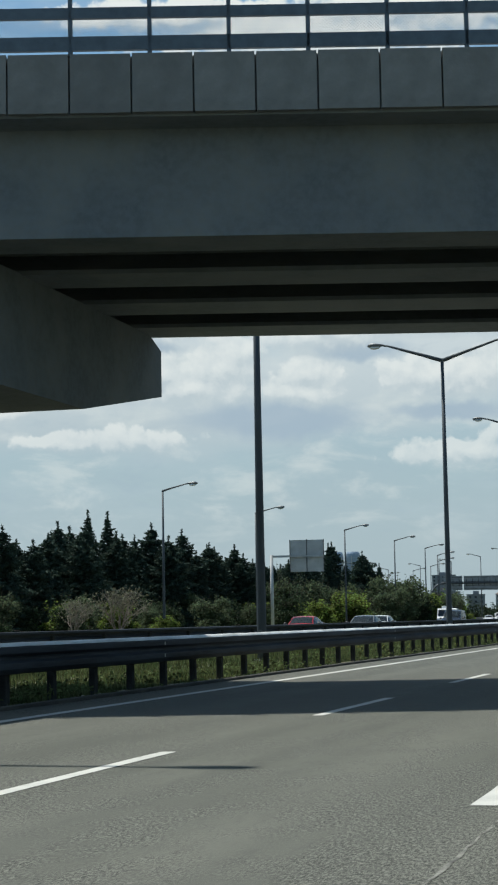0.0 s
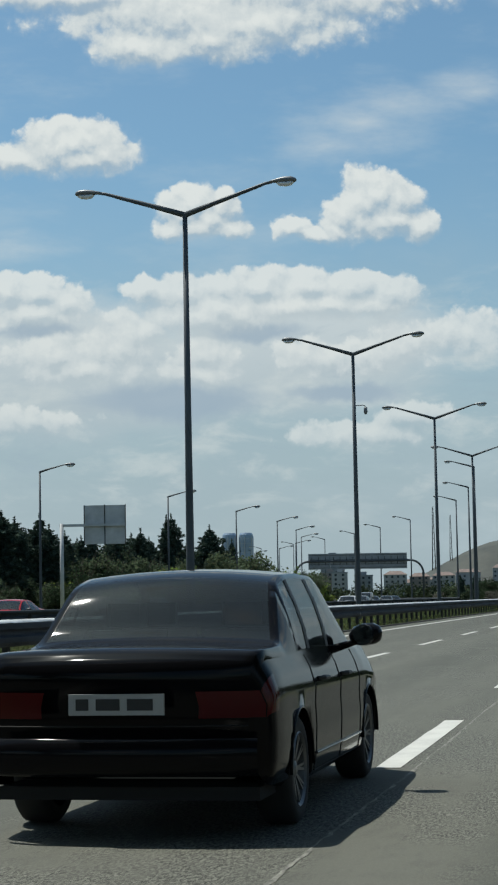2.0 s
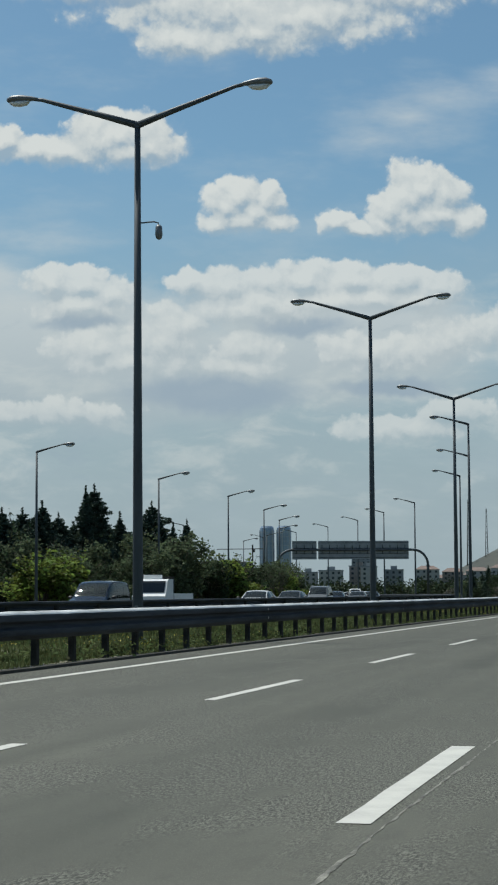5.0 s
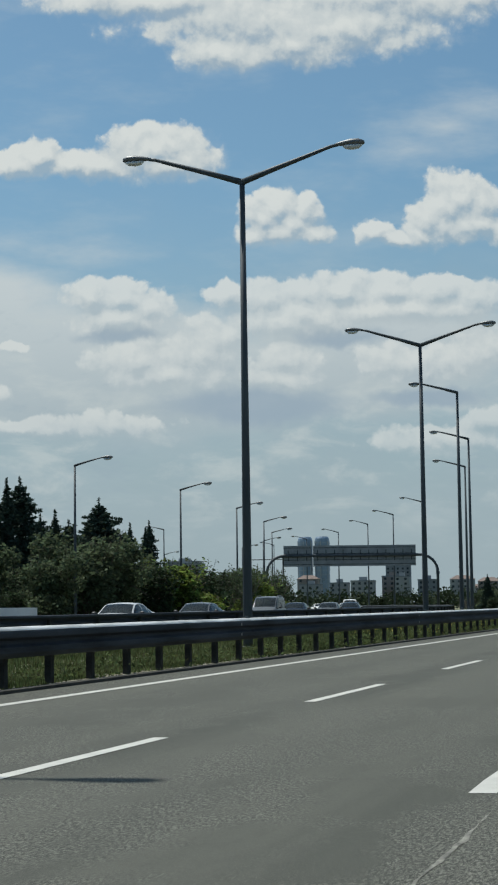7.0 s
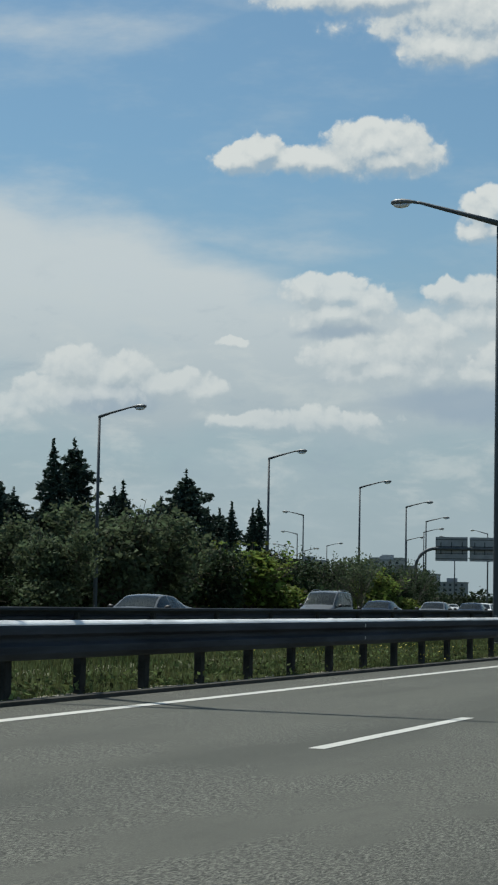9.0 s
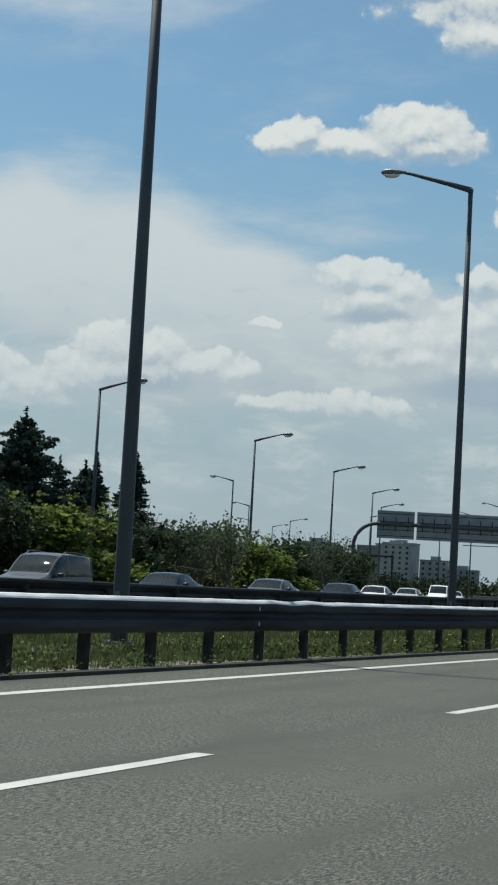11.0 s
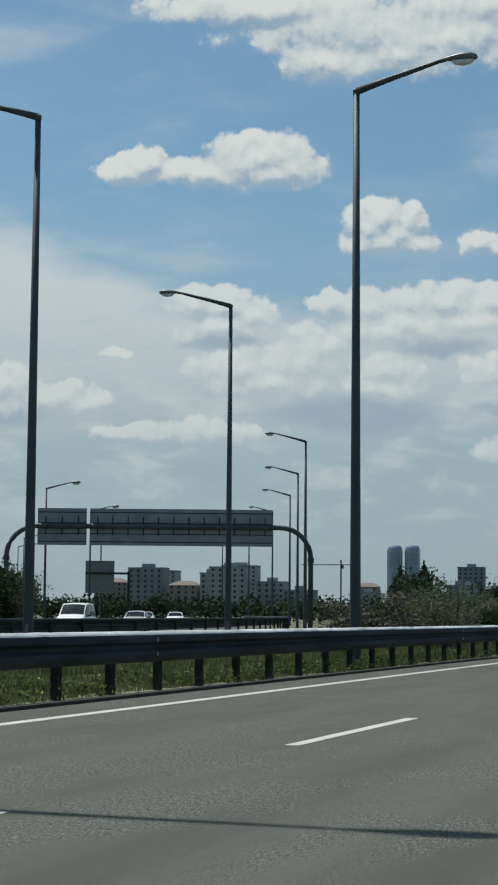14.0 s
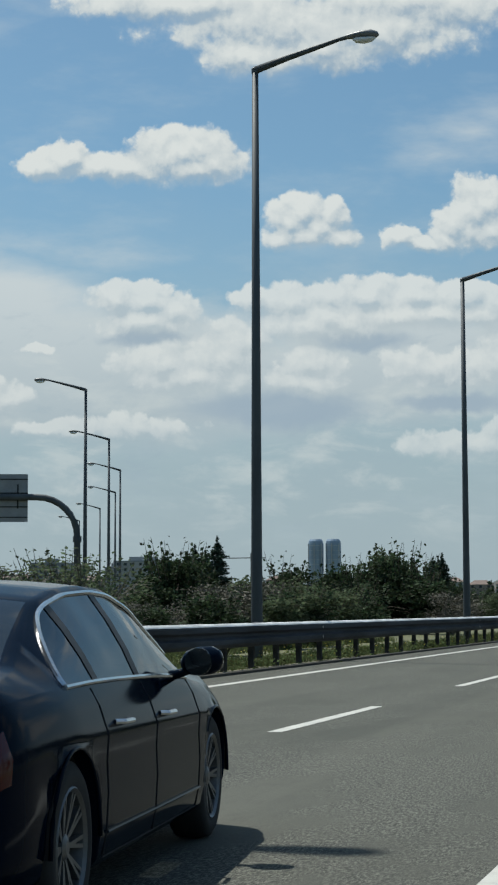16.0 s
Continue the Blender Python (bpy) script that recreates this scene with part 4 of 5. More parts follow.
    for i in range(30):
        y = 120 + i * 5.2 + rng.uniform(-2, 2)
        h = rng.uniform(7.8, 9.8)
        if y < 208:
            put(kinds[rng.choice((0, 1))], stand(-56 + rng.uniform(-1.5, 2.0), y, h / 10 * 1.2, h / 10, rng.uniform(0, 6)))
            continue
        put(kinds2["d"], stand(-58.5 + rng.uniform(-2, 1.5), y, h / 4.3 * .8, h / 4.3, rng.uniform(0, 6)))
    gore = [(-19, 307, 2.6, "d"), (-21.6, 328, 4.6, "d"), (-22.6, 333, 4.7, "d"), (-19, 337, 4.2, "d"), (-15.6, 350, 5.3, "d"), (-17, 343, 4.3, "d"), (-17.5, 350, 4.5, "d"), (-18, 357, 5.0, "g"), (-17, 362, 5.0, "d"), (-18, 368, 4.3, "d"), (-17, 374, 3.8, "d")]
    for x, y, h, k in gore:
        put(kinds2[k], stand(x, y, h / 4.3, h / 4.3, rng.uniform(0, 6)))
    for x, y, h in ((-25.9, 350, 5.2), (-24.5, 343, 4.2), (-29, 356, 5.0)):
        put(kinds[4], stand(x, y, h / 10 * 1.3, h / 10, rng.uniform(0, 6)))
    for i in range(64):
        y = 292 + i * 2.1
        lo, hi = far_edge(y) + 2.5, bend(y) - 14.5
        x = hi - (hi - lo) * rng.uniform(0.02, .75)
        h = rng.uniform(1.6, 2.9) if y < 330 else rng.uniform(2.0, 3.6)
        put(kinds2[rng.choice("dddddddgr" if y > 305 else "rddb")], stand(x, y, h / 4.3 * 1.5, h / 4.3, rng.uniform(0, 6)))
    pale = make_bare_tree(3, "small half-bare tree with pinkish twigs and blossom", PALE_TWIG, BLOSSOM, 5)
    green = make_bare_tree(6, "slender half-bare tree with young green leaves", TWIG, LEAF_GREY, 9)
    for tree, x, y, h, turn in ((green, -42, 277.5, 5.8, 0), (green, -43, 273, 5.4, 1.3), (pale, -41.2, 118.5, 4.2, 2.6), (pale, -42.5, 113, 3.3, 3.9)):
        put(tree, stand(x, y, h / 4.0, h / 4.0, turn))


def far_woods():
    """Distant dark tree line that closes the view over the fields, plus unseen light-blocking trees by the road."""
    g = np.random.default_rng(8)
    pts = []
    # last two rows are unseen trees, added to darken reflections and block sky light
    for x0, y0, x1, y1, h, n in ((-330, 470, -60, 520, 5.0, 260), (-60, 520, 60, 640, 6.0, 170), (-420, 700, 120, 760, 8.0, 420), (-200, 300, -75, 330, 6.5, 150), (-110, 90, -72, 330, 7.5, 260), (-75, 40, -62, 120, 7.0, 90), (24, -140, 26, 520, 10.0, 420), (-60, -190, 60, -170, 9.0, 90)):
        for k in range(n):
            f = (k + g.uniform()) / n
            r = g.uniform(1.5, 3.2)
            c = np.array([x0 + (x1 - x0) * f, y0 + (y1 - y0) * f + g.normal() * 5, 0])
            m = 60
            d = g.normal(size=(m, 3))
            d /= np.linalg.norm(d, axis=1)[:, None]
            top = h * g.uniform(.55, 1.0)
            pts.append(c + d * (r, r, top / 2) * g.uniform(.4, 1, (m, 1)) + (0, 0, top / 2))
    tagged(part("woods", cards("woods", g, np.concatenate(pts), .6, LEAF_FAR, .2, 1.4), LEAF_FAR), "distant dark green woods and hedges, with unseen rows added to darken reflections", "woods", kind="stuff")


def sow_grass():
    g = np.random.default_rng(4)

    def blades(n, lat0, lat1, y0, y1, h):
        y = g.uniform(y0, y1, n)
        lat = lat0 + (lat1 - lat0) * g.uniform(0, 1, n) ** 1.3
        clump = .75 + .35 * np.sin(y * 1.7 + lat * 3) * np.sin(y * .43 + 1) + .35 * np.sin(y * 4.1 + lat * 7) * np.sin(lat * 5 - y * 1.3)
        x = 2.95e-5 * y * np.abs(y) - lat
        a = g.uniform(0, 6.28, n)
        hh = h * clump * g.uniform(.35, 1.25, n)
        w = .012 + .012 * g.uniform(0, 1, n)
        lean = g.normal(scale=.3, size=(n, 2)) * hh[:, None]
        ca, sa = np.cos(a) * w, np.sin(a) * w
        z0 = np.full(n, -.05)
        v = np.stack([np.stack([x - ca, y - sa, z0], 1), np.stack([x + ca, y + sa, z0], 1), np.stack([x + lean[:, 0], y + lean[:, 1], hh], 1)], 1).reshape(-1, 3)
        return v

    v = np.concatenate([blades(170000, 11.0, 13.4, 14, 330, .10), blades(70000, 13, 16.2, 14, 300, .12), blades(60000, 16.0, 19.2, 14, 200, .2), blades(60000, 15.5, 23, 200, 330, .2), blades(24000, 11.0, 14, 330, 430, .18), blades(22000, 10.45, 11.0, 14, 330, .06)])
    n = len(v) // 3
    me = bpy.data.meshes.new("grass")
    me.vertices.add(3 * n), me.loops.add(3 * n), me.polygons.add(n)
    me.vertices.foreach_set("co", v.ravel())
    me.loops.foreach_set("vertex_index", np.arange(3 * n))
    me.polygons.foreach_set("loop_start", 3 * np.arange(n))
    me.materials.append(GRASS)
    me.update(calc_edges=True)
    tagged(part("grass", me, GRASS), "uneven rough grass in the median", "grass", kind="stuff")
    clumps = []
    for k in range(900):
        cy, cl = g.uniform(14, 320), 10.75 + abs(g.normal(scale=1.1))
        n, tall = int(g.uniform(14, 34)), g.uniform(.10, .34)
        wide = g.uniform(.08, .30)
        clumps.append(np.stack([2.95e-5 * cy * cy - cl + g.normal(scale=wide, size=n), cy + g.normal(scale=wide * 1.6, size=n), tall * g.uniform(.05, 1, n) - .02], 1))
    tagged(part("weeds", cards("weeds", g, np.concatenate(clumps), .05, WEED, .2, 1.8), WEED), "bright leafy weeds in clumps among the grass", "weeds", kind="stuff")
    y = g.uniform(14, 300, 9000)
    lat = 10.42 + np.abs(g.normal(scale=.22, size=9000))
    keep = np.sin(y * .37) + np.sin(y * 1.3 + 1) > -.5
    at = np.stack([2.95e-5 * y * y - lat, y, np.full(9000, .012)], 1)[keep]
    tagged(part("gravel", cards("gravel", g, at, .05, PEBBLE, .6, 1.2), PEBBLE), "pale gravel and litter along the kerb", "gravel", kind="stuff")
    y = g.uniform(20, 330, 5000)
    lat = g.uniform(10.6, 15.5, 5000)
    keep = np.sin(y * .21) + np.sin(y * .057 + 2) > .2
    at = np.stack([2.95e-5 * y * y - lat, y, g.uniform(.08, .22, 5000)], 1)[keep]
    tagged(part("wild_flowers", cards("wild_flowers", g, at, .035, FLOWER, 0, 1.0), FLOWER), "small yellow wild flowers among the grass", "flowers", kind="stuff")


plant_all()
far_woods()
sow_grass()


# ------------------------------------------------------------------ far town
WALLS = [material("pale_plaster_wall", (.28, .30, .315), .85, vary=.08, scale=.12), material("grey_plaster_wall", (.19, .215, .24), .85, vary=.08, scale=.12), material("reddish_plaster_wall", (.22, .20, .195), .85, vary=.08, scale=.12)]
PANES = glass_material("window_glass", (.035, .045, .055), .15, .25)
TOWER_GLASS = material("blue_tower_cladding", (.20, .27, .36), .3, .2, vary=.1, scale=.02)
TOWER_EDGE = material("pale_tower_edge", (.34, .37, .40), .5, .1, vary=.08, scale=.02)
HILL = material("dry_hill_grass", (.055, .066, .060), .95, vary=.25, scale=.03, tint=(.056, .058, .050))
ROOF_TILE = material("roof_tile", (.17, .13, .115), .9, vary=.15, scale=.5)


def apartment_building(x, y, w, d, h, wall, turn=0.0, pitched=False, label="pale apartment building with rows of windows"):
    b = thing("apartment_building", label, "building", "far town", at=Matrix.Translation((x, y, -.05)) @ Matrix.Rotation(turn, 4, "Z"))
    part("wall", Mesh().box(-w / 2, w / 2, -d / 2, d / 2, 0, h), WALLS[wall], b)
    if pitched:
        m = Mesh()
        m.add([(-w / 2 - .5, -d / 2 - .5, h), (w / 2 + .5, -d / 2 - .5, h), (w / 2 + .5, d / 2 + .5, h), (-w / 2 - .5, d / 2 + .5, h), (-w / 4, 0, h + 2.6), (w / 4, 0, h + 2.6)], [(0, 1, 5, 4), (2, 3, 4, 5), (1, 2, 5), (3, 0, 4), (3, 2, 1, 0)])
        part("roof", m, ROOF_TILE, b)
    else:
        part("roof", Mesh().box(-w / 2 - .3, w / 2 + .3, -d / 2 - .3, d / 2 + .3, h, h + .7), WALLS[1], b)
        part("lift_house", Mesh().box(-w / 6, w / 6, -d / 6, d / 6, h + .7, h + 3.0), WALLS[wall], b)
    floors, bays = max(2, int(h / 3)), max(2, int(w / 3.6))
    pane = Mesh().box(-.75, .75, -.04, .04, 0, 1.5).data("window", PANES)
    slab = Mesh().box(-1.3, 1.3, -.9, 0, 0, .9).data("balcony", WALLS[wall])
    for f in range(floors):
        for k in range(bays):
            px = -w / 2 + w * (k + .5) / bays
            if (k % 3) == 1 and f:
                part("balcony", slab, WALLS[wall], b, at=Matrix.Translation((px, -d / 2, f * h / floors + .1)))
            part("window", pane, PANES, b, at=Matrix.Translation((px, -d / 2 - .02, (f + .35) * h / floors)))
    return b


def far_town():
    near_blocks = [(-379.8, 1230, 21, 16, 27.8, 1, 0), (-355, 1225, 17, 14, 18.0, 2, 1), (-341, 1228, 8, 14, 24.8, 0, 0), (-327.2, 1226, 21.5, 18, 28.2, 0, 0), (-306, 1240, 17, 14, 20.0, 0, 0), (-286, 1230, 18, 14, 15, 1, 0),
             (-253, 1260, 14, 12, 14, 0, 0), (-236, 1270, 12, 12, 15, 0, 0), (-219, 1262, 15, 14, 16, 0, 0), (-203, 1280, 13, 12, 19, 2, 0), (-190, 1240, 10, 12, 18, 0, 0), (-176, 1255, 12, 12, 16, 1, 0)]
    far_blocks = [(-480, 1520, 28, 18, 33.5, 0, 0), (-412, 1510, 26, 18, 37.0, 0, 0), (-240, 1520, 19, 16, 36.0, 1, 0), (-430, 1300, 22, 14, 21, 2, 1), (-405, 1290, 15, 14, 23, 0, 0), (-268, 1320, 14, 12, 19, 2, 1),
             (-160, 1300, 16, 12, 17, 0, 1), (-144, 1310, 14, 12, 15.5, 2, 1), (-128, 1320, 16, 12, 16, 0, 1)]
    for x, y, w, d, h, wall, pitched in near_blocks + far_blocks:
        label = "reddish low apartment building with tiled roof" if wall == 2 else ("grey apartment block with balconies" if wall else "pale apartment building with rows of windows")
        apartment_building(x, y, w, d, h, wall, radians(6), bool(pitched), label)
    for dx in (0, -46.0):
        t = thing("high_rise", "slim blue glass high-rise tower with rounded top", "high-rise", "twin towers", at=Matrix.Translation((-1002.0 + dx, 4790, 0)) @ Matrix.Rotation(radians(12), 4, "Z"))
        m = Mesh()
        m.tube([(0, 0, 0), (0, 0, 168), (0, 0, 176), (0, 0, 181)], [19.5, 19.5, 18.5, 15], 16)
        part("shaft", m, TOWER_GLASS, t)
        for a in range(6):
            c, s = math.cos(a * math.pi / 3 + .3) * 19.6, math.sin(a * math.pi / 3 + .3) * 19.6
            part("mullion", Mesh().box(c - 1.2, c + 1.2, s - 1.2, s + 1.2, 0, 170), TOWER_EDGE, t)
        for z in range(20, 170, 12):
            part("floor_band", Mesh().tube([(0, 0, z), (0, 0, z + .8)], 19.7, 16), TOWER_EDGE, t)
    # hill with houses and a lattice mast
    m, n = Mesh(), 40
    rows = []
    for j in range(13):
        for i in range(n + 1):
            x, y = -230 + 10 * i, 1380 + 22 * j
            h = 44 * math.exp(-((x + 95) / 75) ** 2) * math.exp(-((y - 1520) / 90) ** 2) + 26 * math.exp(-((x - 60) / 110) ** 2) * math.exp(-((y - 1520) / 90) ** 2)
            rows.append((x, y, h - .3 + 1.2 * noise.noise((x * .03, y * .03, 0))))
    m.add(rows, [(j * (n + 1) + i, j * (n + 1) + i + 1, (j + 1) * (n + 1) + i + 1, (j + 1) * (n + 1) + i) for j in range(12) for i in range(n)])
    tagged(part("hill", m, HILL, smooth=True), "low dry grassy hill behind the town", "hill", kind="structure")
    for x, y, z, w in ((-160, 1400, 8, 16), (-139, 1395, 10, 14), (-118, 1405, 15, 18), (-92, 1410, 18, 15), (-70, 1400, 15, 17)):
        house = thing("house", "pale hillside house with tiled roof", "house", "hill houses", at=Matrix.Translation((x, y, z - 4)))
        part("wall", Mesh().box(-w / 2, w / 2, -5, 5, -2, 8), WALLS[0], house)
        r = Mesh()
        r.add([(-w / 2 - .5, -5.5, 8), (w / 2 + .5, -5.5, 8), (w / 2 + .5, 5.5, 8), (-w / 2 - .5, 5.5, 8), (-w / 3, 0, 10.5), (w / 3, 0, 10.5)], [(0, 1, 5, 4), (2, 3, 4, 5), (1, 2, 5), (3, 0, 4), (3, 2, 1, 0)])
        part("roof", r, ROOF_TILE, house)
        pane = Mesh().box(-.7, .7, -.05, .05, 0, 1.4).data("window", PANES)
        for k in range(4):
            for f in range(2):
                part("window", pane, PANES, house, at=Matrix.Translation((-w / 2 + w * (k + .5) / 4, -5.03, 1.2 + 3.2 * f)))
    mast = thing("radio_mast", "thin lattice radio mast on the hill", "mast", "masts on the hill", at=Matrix.Translation((-153.5, 1500, 22)))
    for sx, sy in ((-1, -1), (1, -1), (1, 1), (-1, 1)):
        part("leg", Mesh().tube([(sx * 1.3, sy * 1.3, 0), (sx * .3, sy * .3, 52)], [.32, .16], 4), POST, mast)
    for k in range(11):
        f = k / 11
        r = 1.3 - 1.0 * f
        part("brace", Mesh().tube([(-r, -r, 52 * f), (r, -r, 52 * (f + .08))], .12, 4), POST, mast)
    copy_thing(mast, Matrix.Translation((-139.5, 1500, 22)) @ Matrix.Diagonal((.8, .8, .86, 1)))
    crane = thing("tower_crane", "distant tower crane above the trees", "crane", at=Matrix.Translation((-288, 1330, 0)))
    part("mast", Mesh().tube([(0, 0, 0), (0, 0, 36)], .5, 4), POST, crane)
    part("jib", Mesh().tube([(-26, 0, 33), (9, 0, 33)], .28, 4), POST, crane)
    part("cab", Mesh().box(-.2, 1.6, -1, 1, 30.6, 32.6), POST, crane)


far_town()


# ------------------------------------------------------------------ vehicles
TYRE = material("tyre_rubber", (.018, .018, .018), .85, vary=.2, scale=6)
RIM = material("alloy_rim", (.15, .155, .16), .4, .7, vary=.08, scale=6)
CHROME = material("chrome_trim", (.62, .64, .66), .16, .95, vary=.04, scale=4)
PLASTIC = material("black_plastic", (.022, .023, .024), .55, vary=.1, scale=6)
CAR_GLASS = pane_material("tinted_car_glass", (.004, .007, .012), .08)
PALE_GLASS = pane_material("clear_car_glass", (.010, .014, .018), .28)
SEAT = material("dark_seat_cloth", (.03, .03, .032), .9, vary=.2, scale=8)
RED_LENS = glass_material("red_lamp_lens", (.07, .006, .006), .1)
CLEAR_LENS = glass_material("clear_lamp_lens", (.55, .57, .6), .06)
PLATE = material("number_plate", (.36, .37, .37), .5, vary=.05, scale=5)
UNDER = material("dark_underbody", (.012, .012, .012), .9, vary=.1, scale=3)


def paint(name, color, spec=.12):
    return material(name, color, .09, 0.0, vary=.04, scale=.8, coat=0.0, spec=spec)


# profiles along the car, from its tail (0) to its nose (1)
SALOON = dict(
    belt=[(0, .74), (.02, .88), (.06, .945), (.15, .975), (.3, .965), (.5, .945), (.7, .925), (.8, .88), (.9, .80), (.96, .70), (1, .58)],
    top=[(0, .77), (.018, .95), (.05, 1.015), (.12, 1.04), (.165, 1.07), (.24, 1.22), (.31, 1.345), (.38, 1.40), (.47, 1.42), (.54, 1.405), (.60, 1.34), (.67, 1.165), (.735, .985), (.78, .955), (.88, .905), (.94, .83), (.98, .73), (1, .61)],
    half=[(0, .78), (.02, .86), (.08, .92), (.2, .95), (.5, .95), (.75, .945), (.88, .925), (.95, .86), (.985, .76), (1, .66)],
    crown=[(0, .64), (.06, .78), (.14, .75), (.2, .68), (.3, .61), (.42, .59), (.57, .61), (.65, .67), (.73, .75), (.85, .79), (.95, .72), (1, .54)],
    sill=[(0, .38), (.02, .29), (.1, .24), (.2, .20), (.8, .19), (.93, .21), (.98, .25), (1, .33)],
    sides=((.218, .315), (.328, .472), (.487, .705)), front=(.578, .727), back=(.165, .305), wheels=(.195, .805), tyre=.335, crest=.075)
BOXY = dict(
    belt=[(0, .82), (.012, .90), (.05, .93), (.2, .93), (.5, .915), (.75, .90), (.9, .83), (.97, .74), (1, .64)],
    top=[(0, .84), (.012, .955), (.04, .985), (.15, .99), (.185, 1.0), (.235, 1.20), (.275, 1.345), (.33, 1.395), (.45, 1.41), (.56, 1.395), (.61, 1.34), (.67, 1.17), (.73, .965), (.78, .94), (.9, .885), (.97, .80), (1, .67)],
    half=[(0, .77), (.015, .81), (.08, .825), (.5, .83), (.85, .825), (.95, .79), (1, .70)],
    crown=[(0, .69), (.05, .74), (.17, .73), (.22, .67), (.29, .60), (.45, .59), (.6, .60), (.66, .64), (.73, .71), (.85, .73), (.95, .69), (1, .60)],
    sill=[(0, .36), (.02, .29), (.1, .25), (.2, .21), (.8, .21), (.95, .24), (1, .33)],
    sides=((.262, .335), (.348, .482), (.498, .70)), front=(.583, .722), back=(.186, .285), wheels=(.20, .795), tyre=.30, crest=.03)
VAN = dict(
    belt=[(0, .98), (.01, 1.04), (.1, 1.06), (.4, 1.05), (.7, 1.03), (.85, .98), (.94, .88), (.98, .76), (1, .66)],
    top=[(0, 1.0), (.008, 1.2), (.03, 1.62), (.06, 1.74), (.15, 1.80), (.35, 1.83), (.52, 1.81), (.60, 1.72), (.68, 1.48), (.77, 1.13), (.82, 1.07), (.9, 1.0), (.96, .88), (1, .69)],
    half=[(0, .83), (.02, .88), (.1, .90), (.5, .91), (.85, .90), (.94, .85), (1, .70)],
    crown=[(0, .76), (.03, .72), (.1, .71), (.5, .71), (.6, .71), (.7, .73), (.78, .76), (.9, .76), (1, .6)],
    sill=[(0, .42), (.03, .32), (.2, .24), (.8, .24), (.95, .27), (1, .38)],
    sides=((.07, .25), (.265, .46), (.475, .745)), front=(.585, .765), back=(.014, .05), wheels=(.19, .81), tyre=.325, crest=.04)
SIDE_LEVELS = ((0, .925), (.06, .972), (.2, .992), (.42, 1.0), (.60, .994), (.74, 1.0), (.80, .984), (.90, .958), (1, .915))


def rounded(rows, f, reach=.018):
    """The profile at f, with its corners rounded off."""
    xs, ys = [r[0] for r in rows], [r[1] for r in rows]
    reach = min(reach, f + .002, 1.002 - f)
    return sum(float(np.interp(f + reach * k, xs, ys)) * w for k, w in ((-1, .15), (-.5, .22), (0, .26), (.5, .22), (1, .15)))


def wheel(parent, x, y, r, side, fine):
    m = Mesh()
    n = 40 if fine else 18
    q = r * .70
    prof = [(-.10, q), (-.105, r * .9), (-.085, r * .985), (-.05, r), (.05, r), (.085, r * .985), (.105, r * .9), (.108, r * .8), (.10, q)]
    k = len(prof)
    m.add([(x + side * p, y + math.cos(2 * math.pi * i / n) * s, r + math.sin(2 * math.pi * i / n) * s) for i in range(n) for p, s in prof], [(i * k + j, i * k + j + 1, ((i + 1) % n) * k + j + 1, ((i + 1) % n) * k + j) for i in range(n) for j in range(k - 1)])
    w = part("wheel", m, TYRE, parent, "black tyre", smooth=True)
    m = Mesh()
    ring = [(x + side * p, y + math.cos(2 * math.pi * i / n) * s, r + math.sin(2 * math.pi * i / n) * s) for i in range(n) for p, s in ((.098, q * 1.01), (.106, q * .97), (.092, q * .91), (.03, q * .87))]
    m.add(ring, [(i * 4 + j, i * 4 + j + 1, ((i + 1) % n) * 4 + j + 1, ((i + 1) % n) * 4 + j) for i in range(n) for j in range(3)])
    spokes = 10 if fine else 5
    for i in range(spokes):
        for d in ((-.085, .085) if fine else (0,)):
            a = 2 * math.pi * i / spokes
            b = a + d
            t = q * (.035 if fine else .12)
            hub, tip = (math.cos(a) * q * .2, math.sin(a) * q * .2), (math.cos(b) * q * .92, math.sin(b) * q * .92)
            nx, ny = -math.sin(b) * t, math.cos(b) * t
            outer = [(x + side * .072, y + hub[0] - nx, r + hub[1] - ny), (x + side * .072, y + hub[0] + nx, r + hub[1] + ny), (x + side * .092, y + tip[0] + nx, r + tip[1] + ny), (x + side * .092, y + tip[0] - nx, r + tip[1] - ny)]
            inner = [(px - side * .03, py, pz) for px, py, pz in outer]
            m.add(outer + inner, [(0, 1, 2, 3), (4, 7, 6, 5), (0, 3, 7, 4), (1, 5, 6, 2)])
    m.tube([(x + side * .03, y, r), (x + side * .075, y, r), (x + side * .085, y, r)], [q * .24, q * .22, q * .12], 14)
    part("rim", m, RIM, w, "spoked alloy rim")
    part("brake_disc", Mesh().tube([(x - side * .02, y, r), (x + side * .02, y, r)], q * .84, 20), UNDER, w)


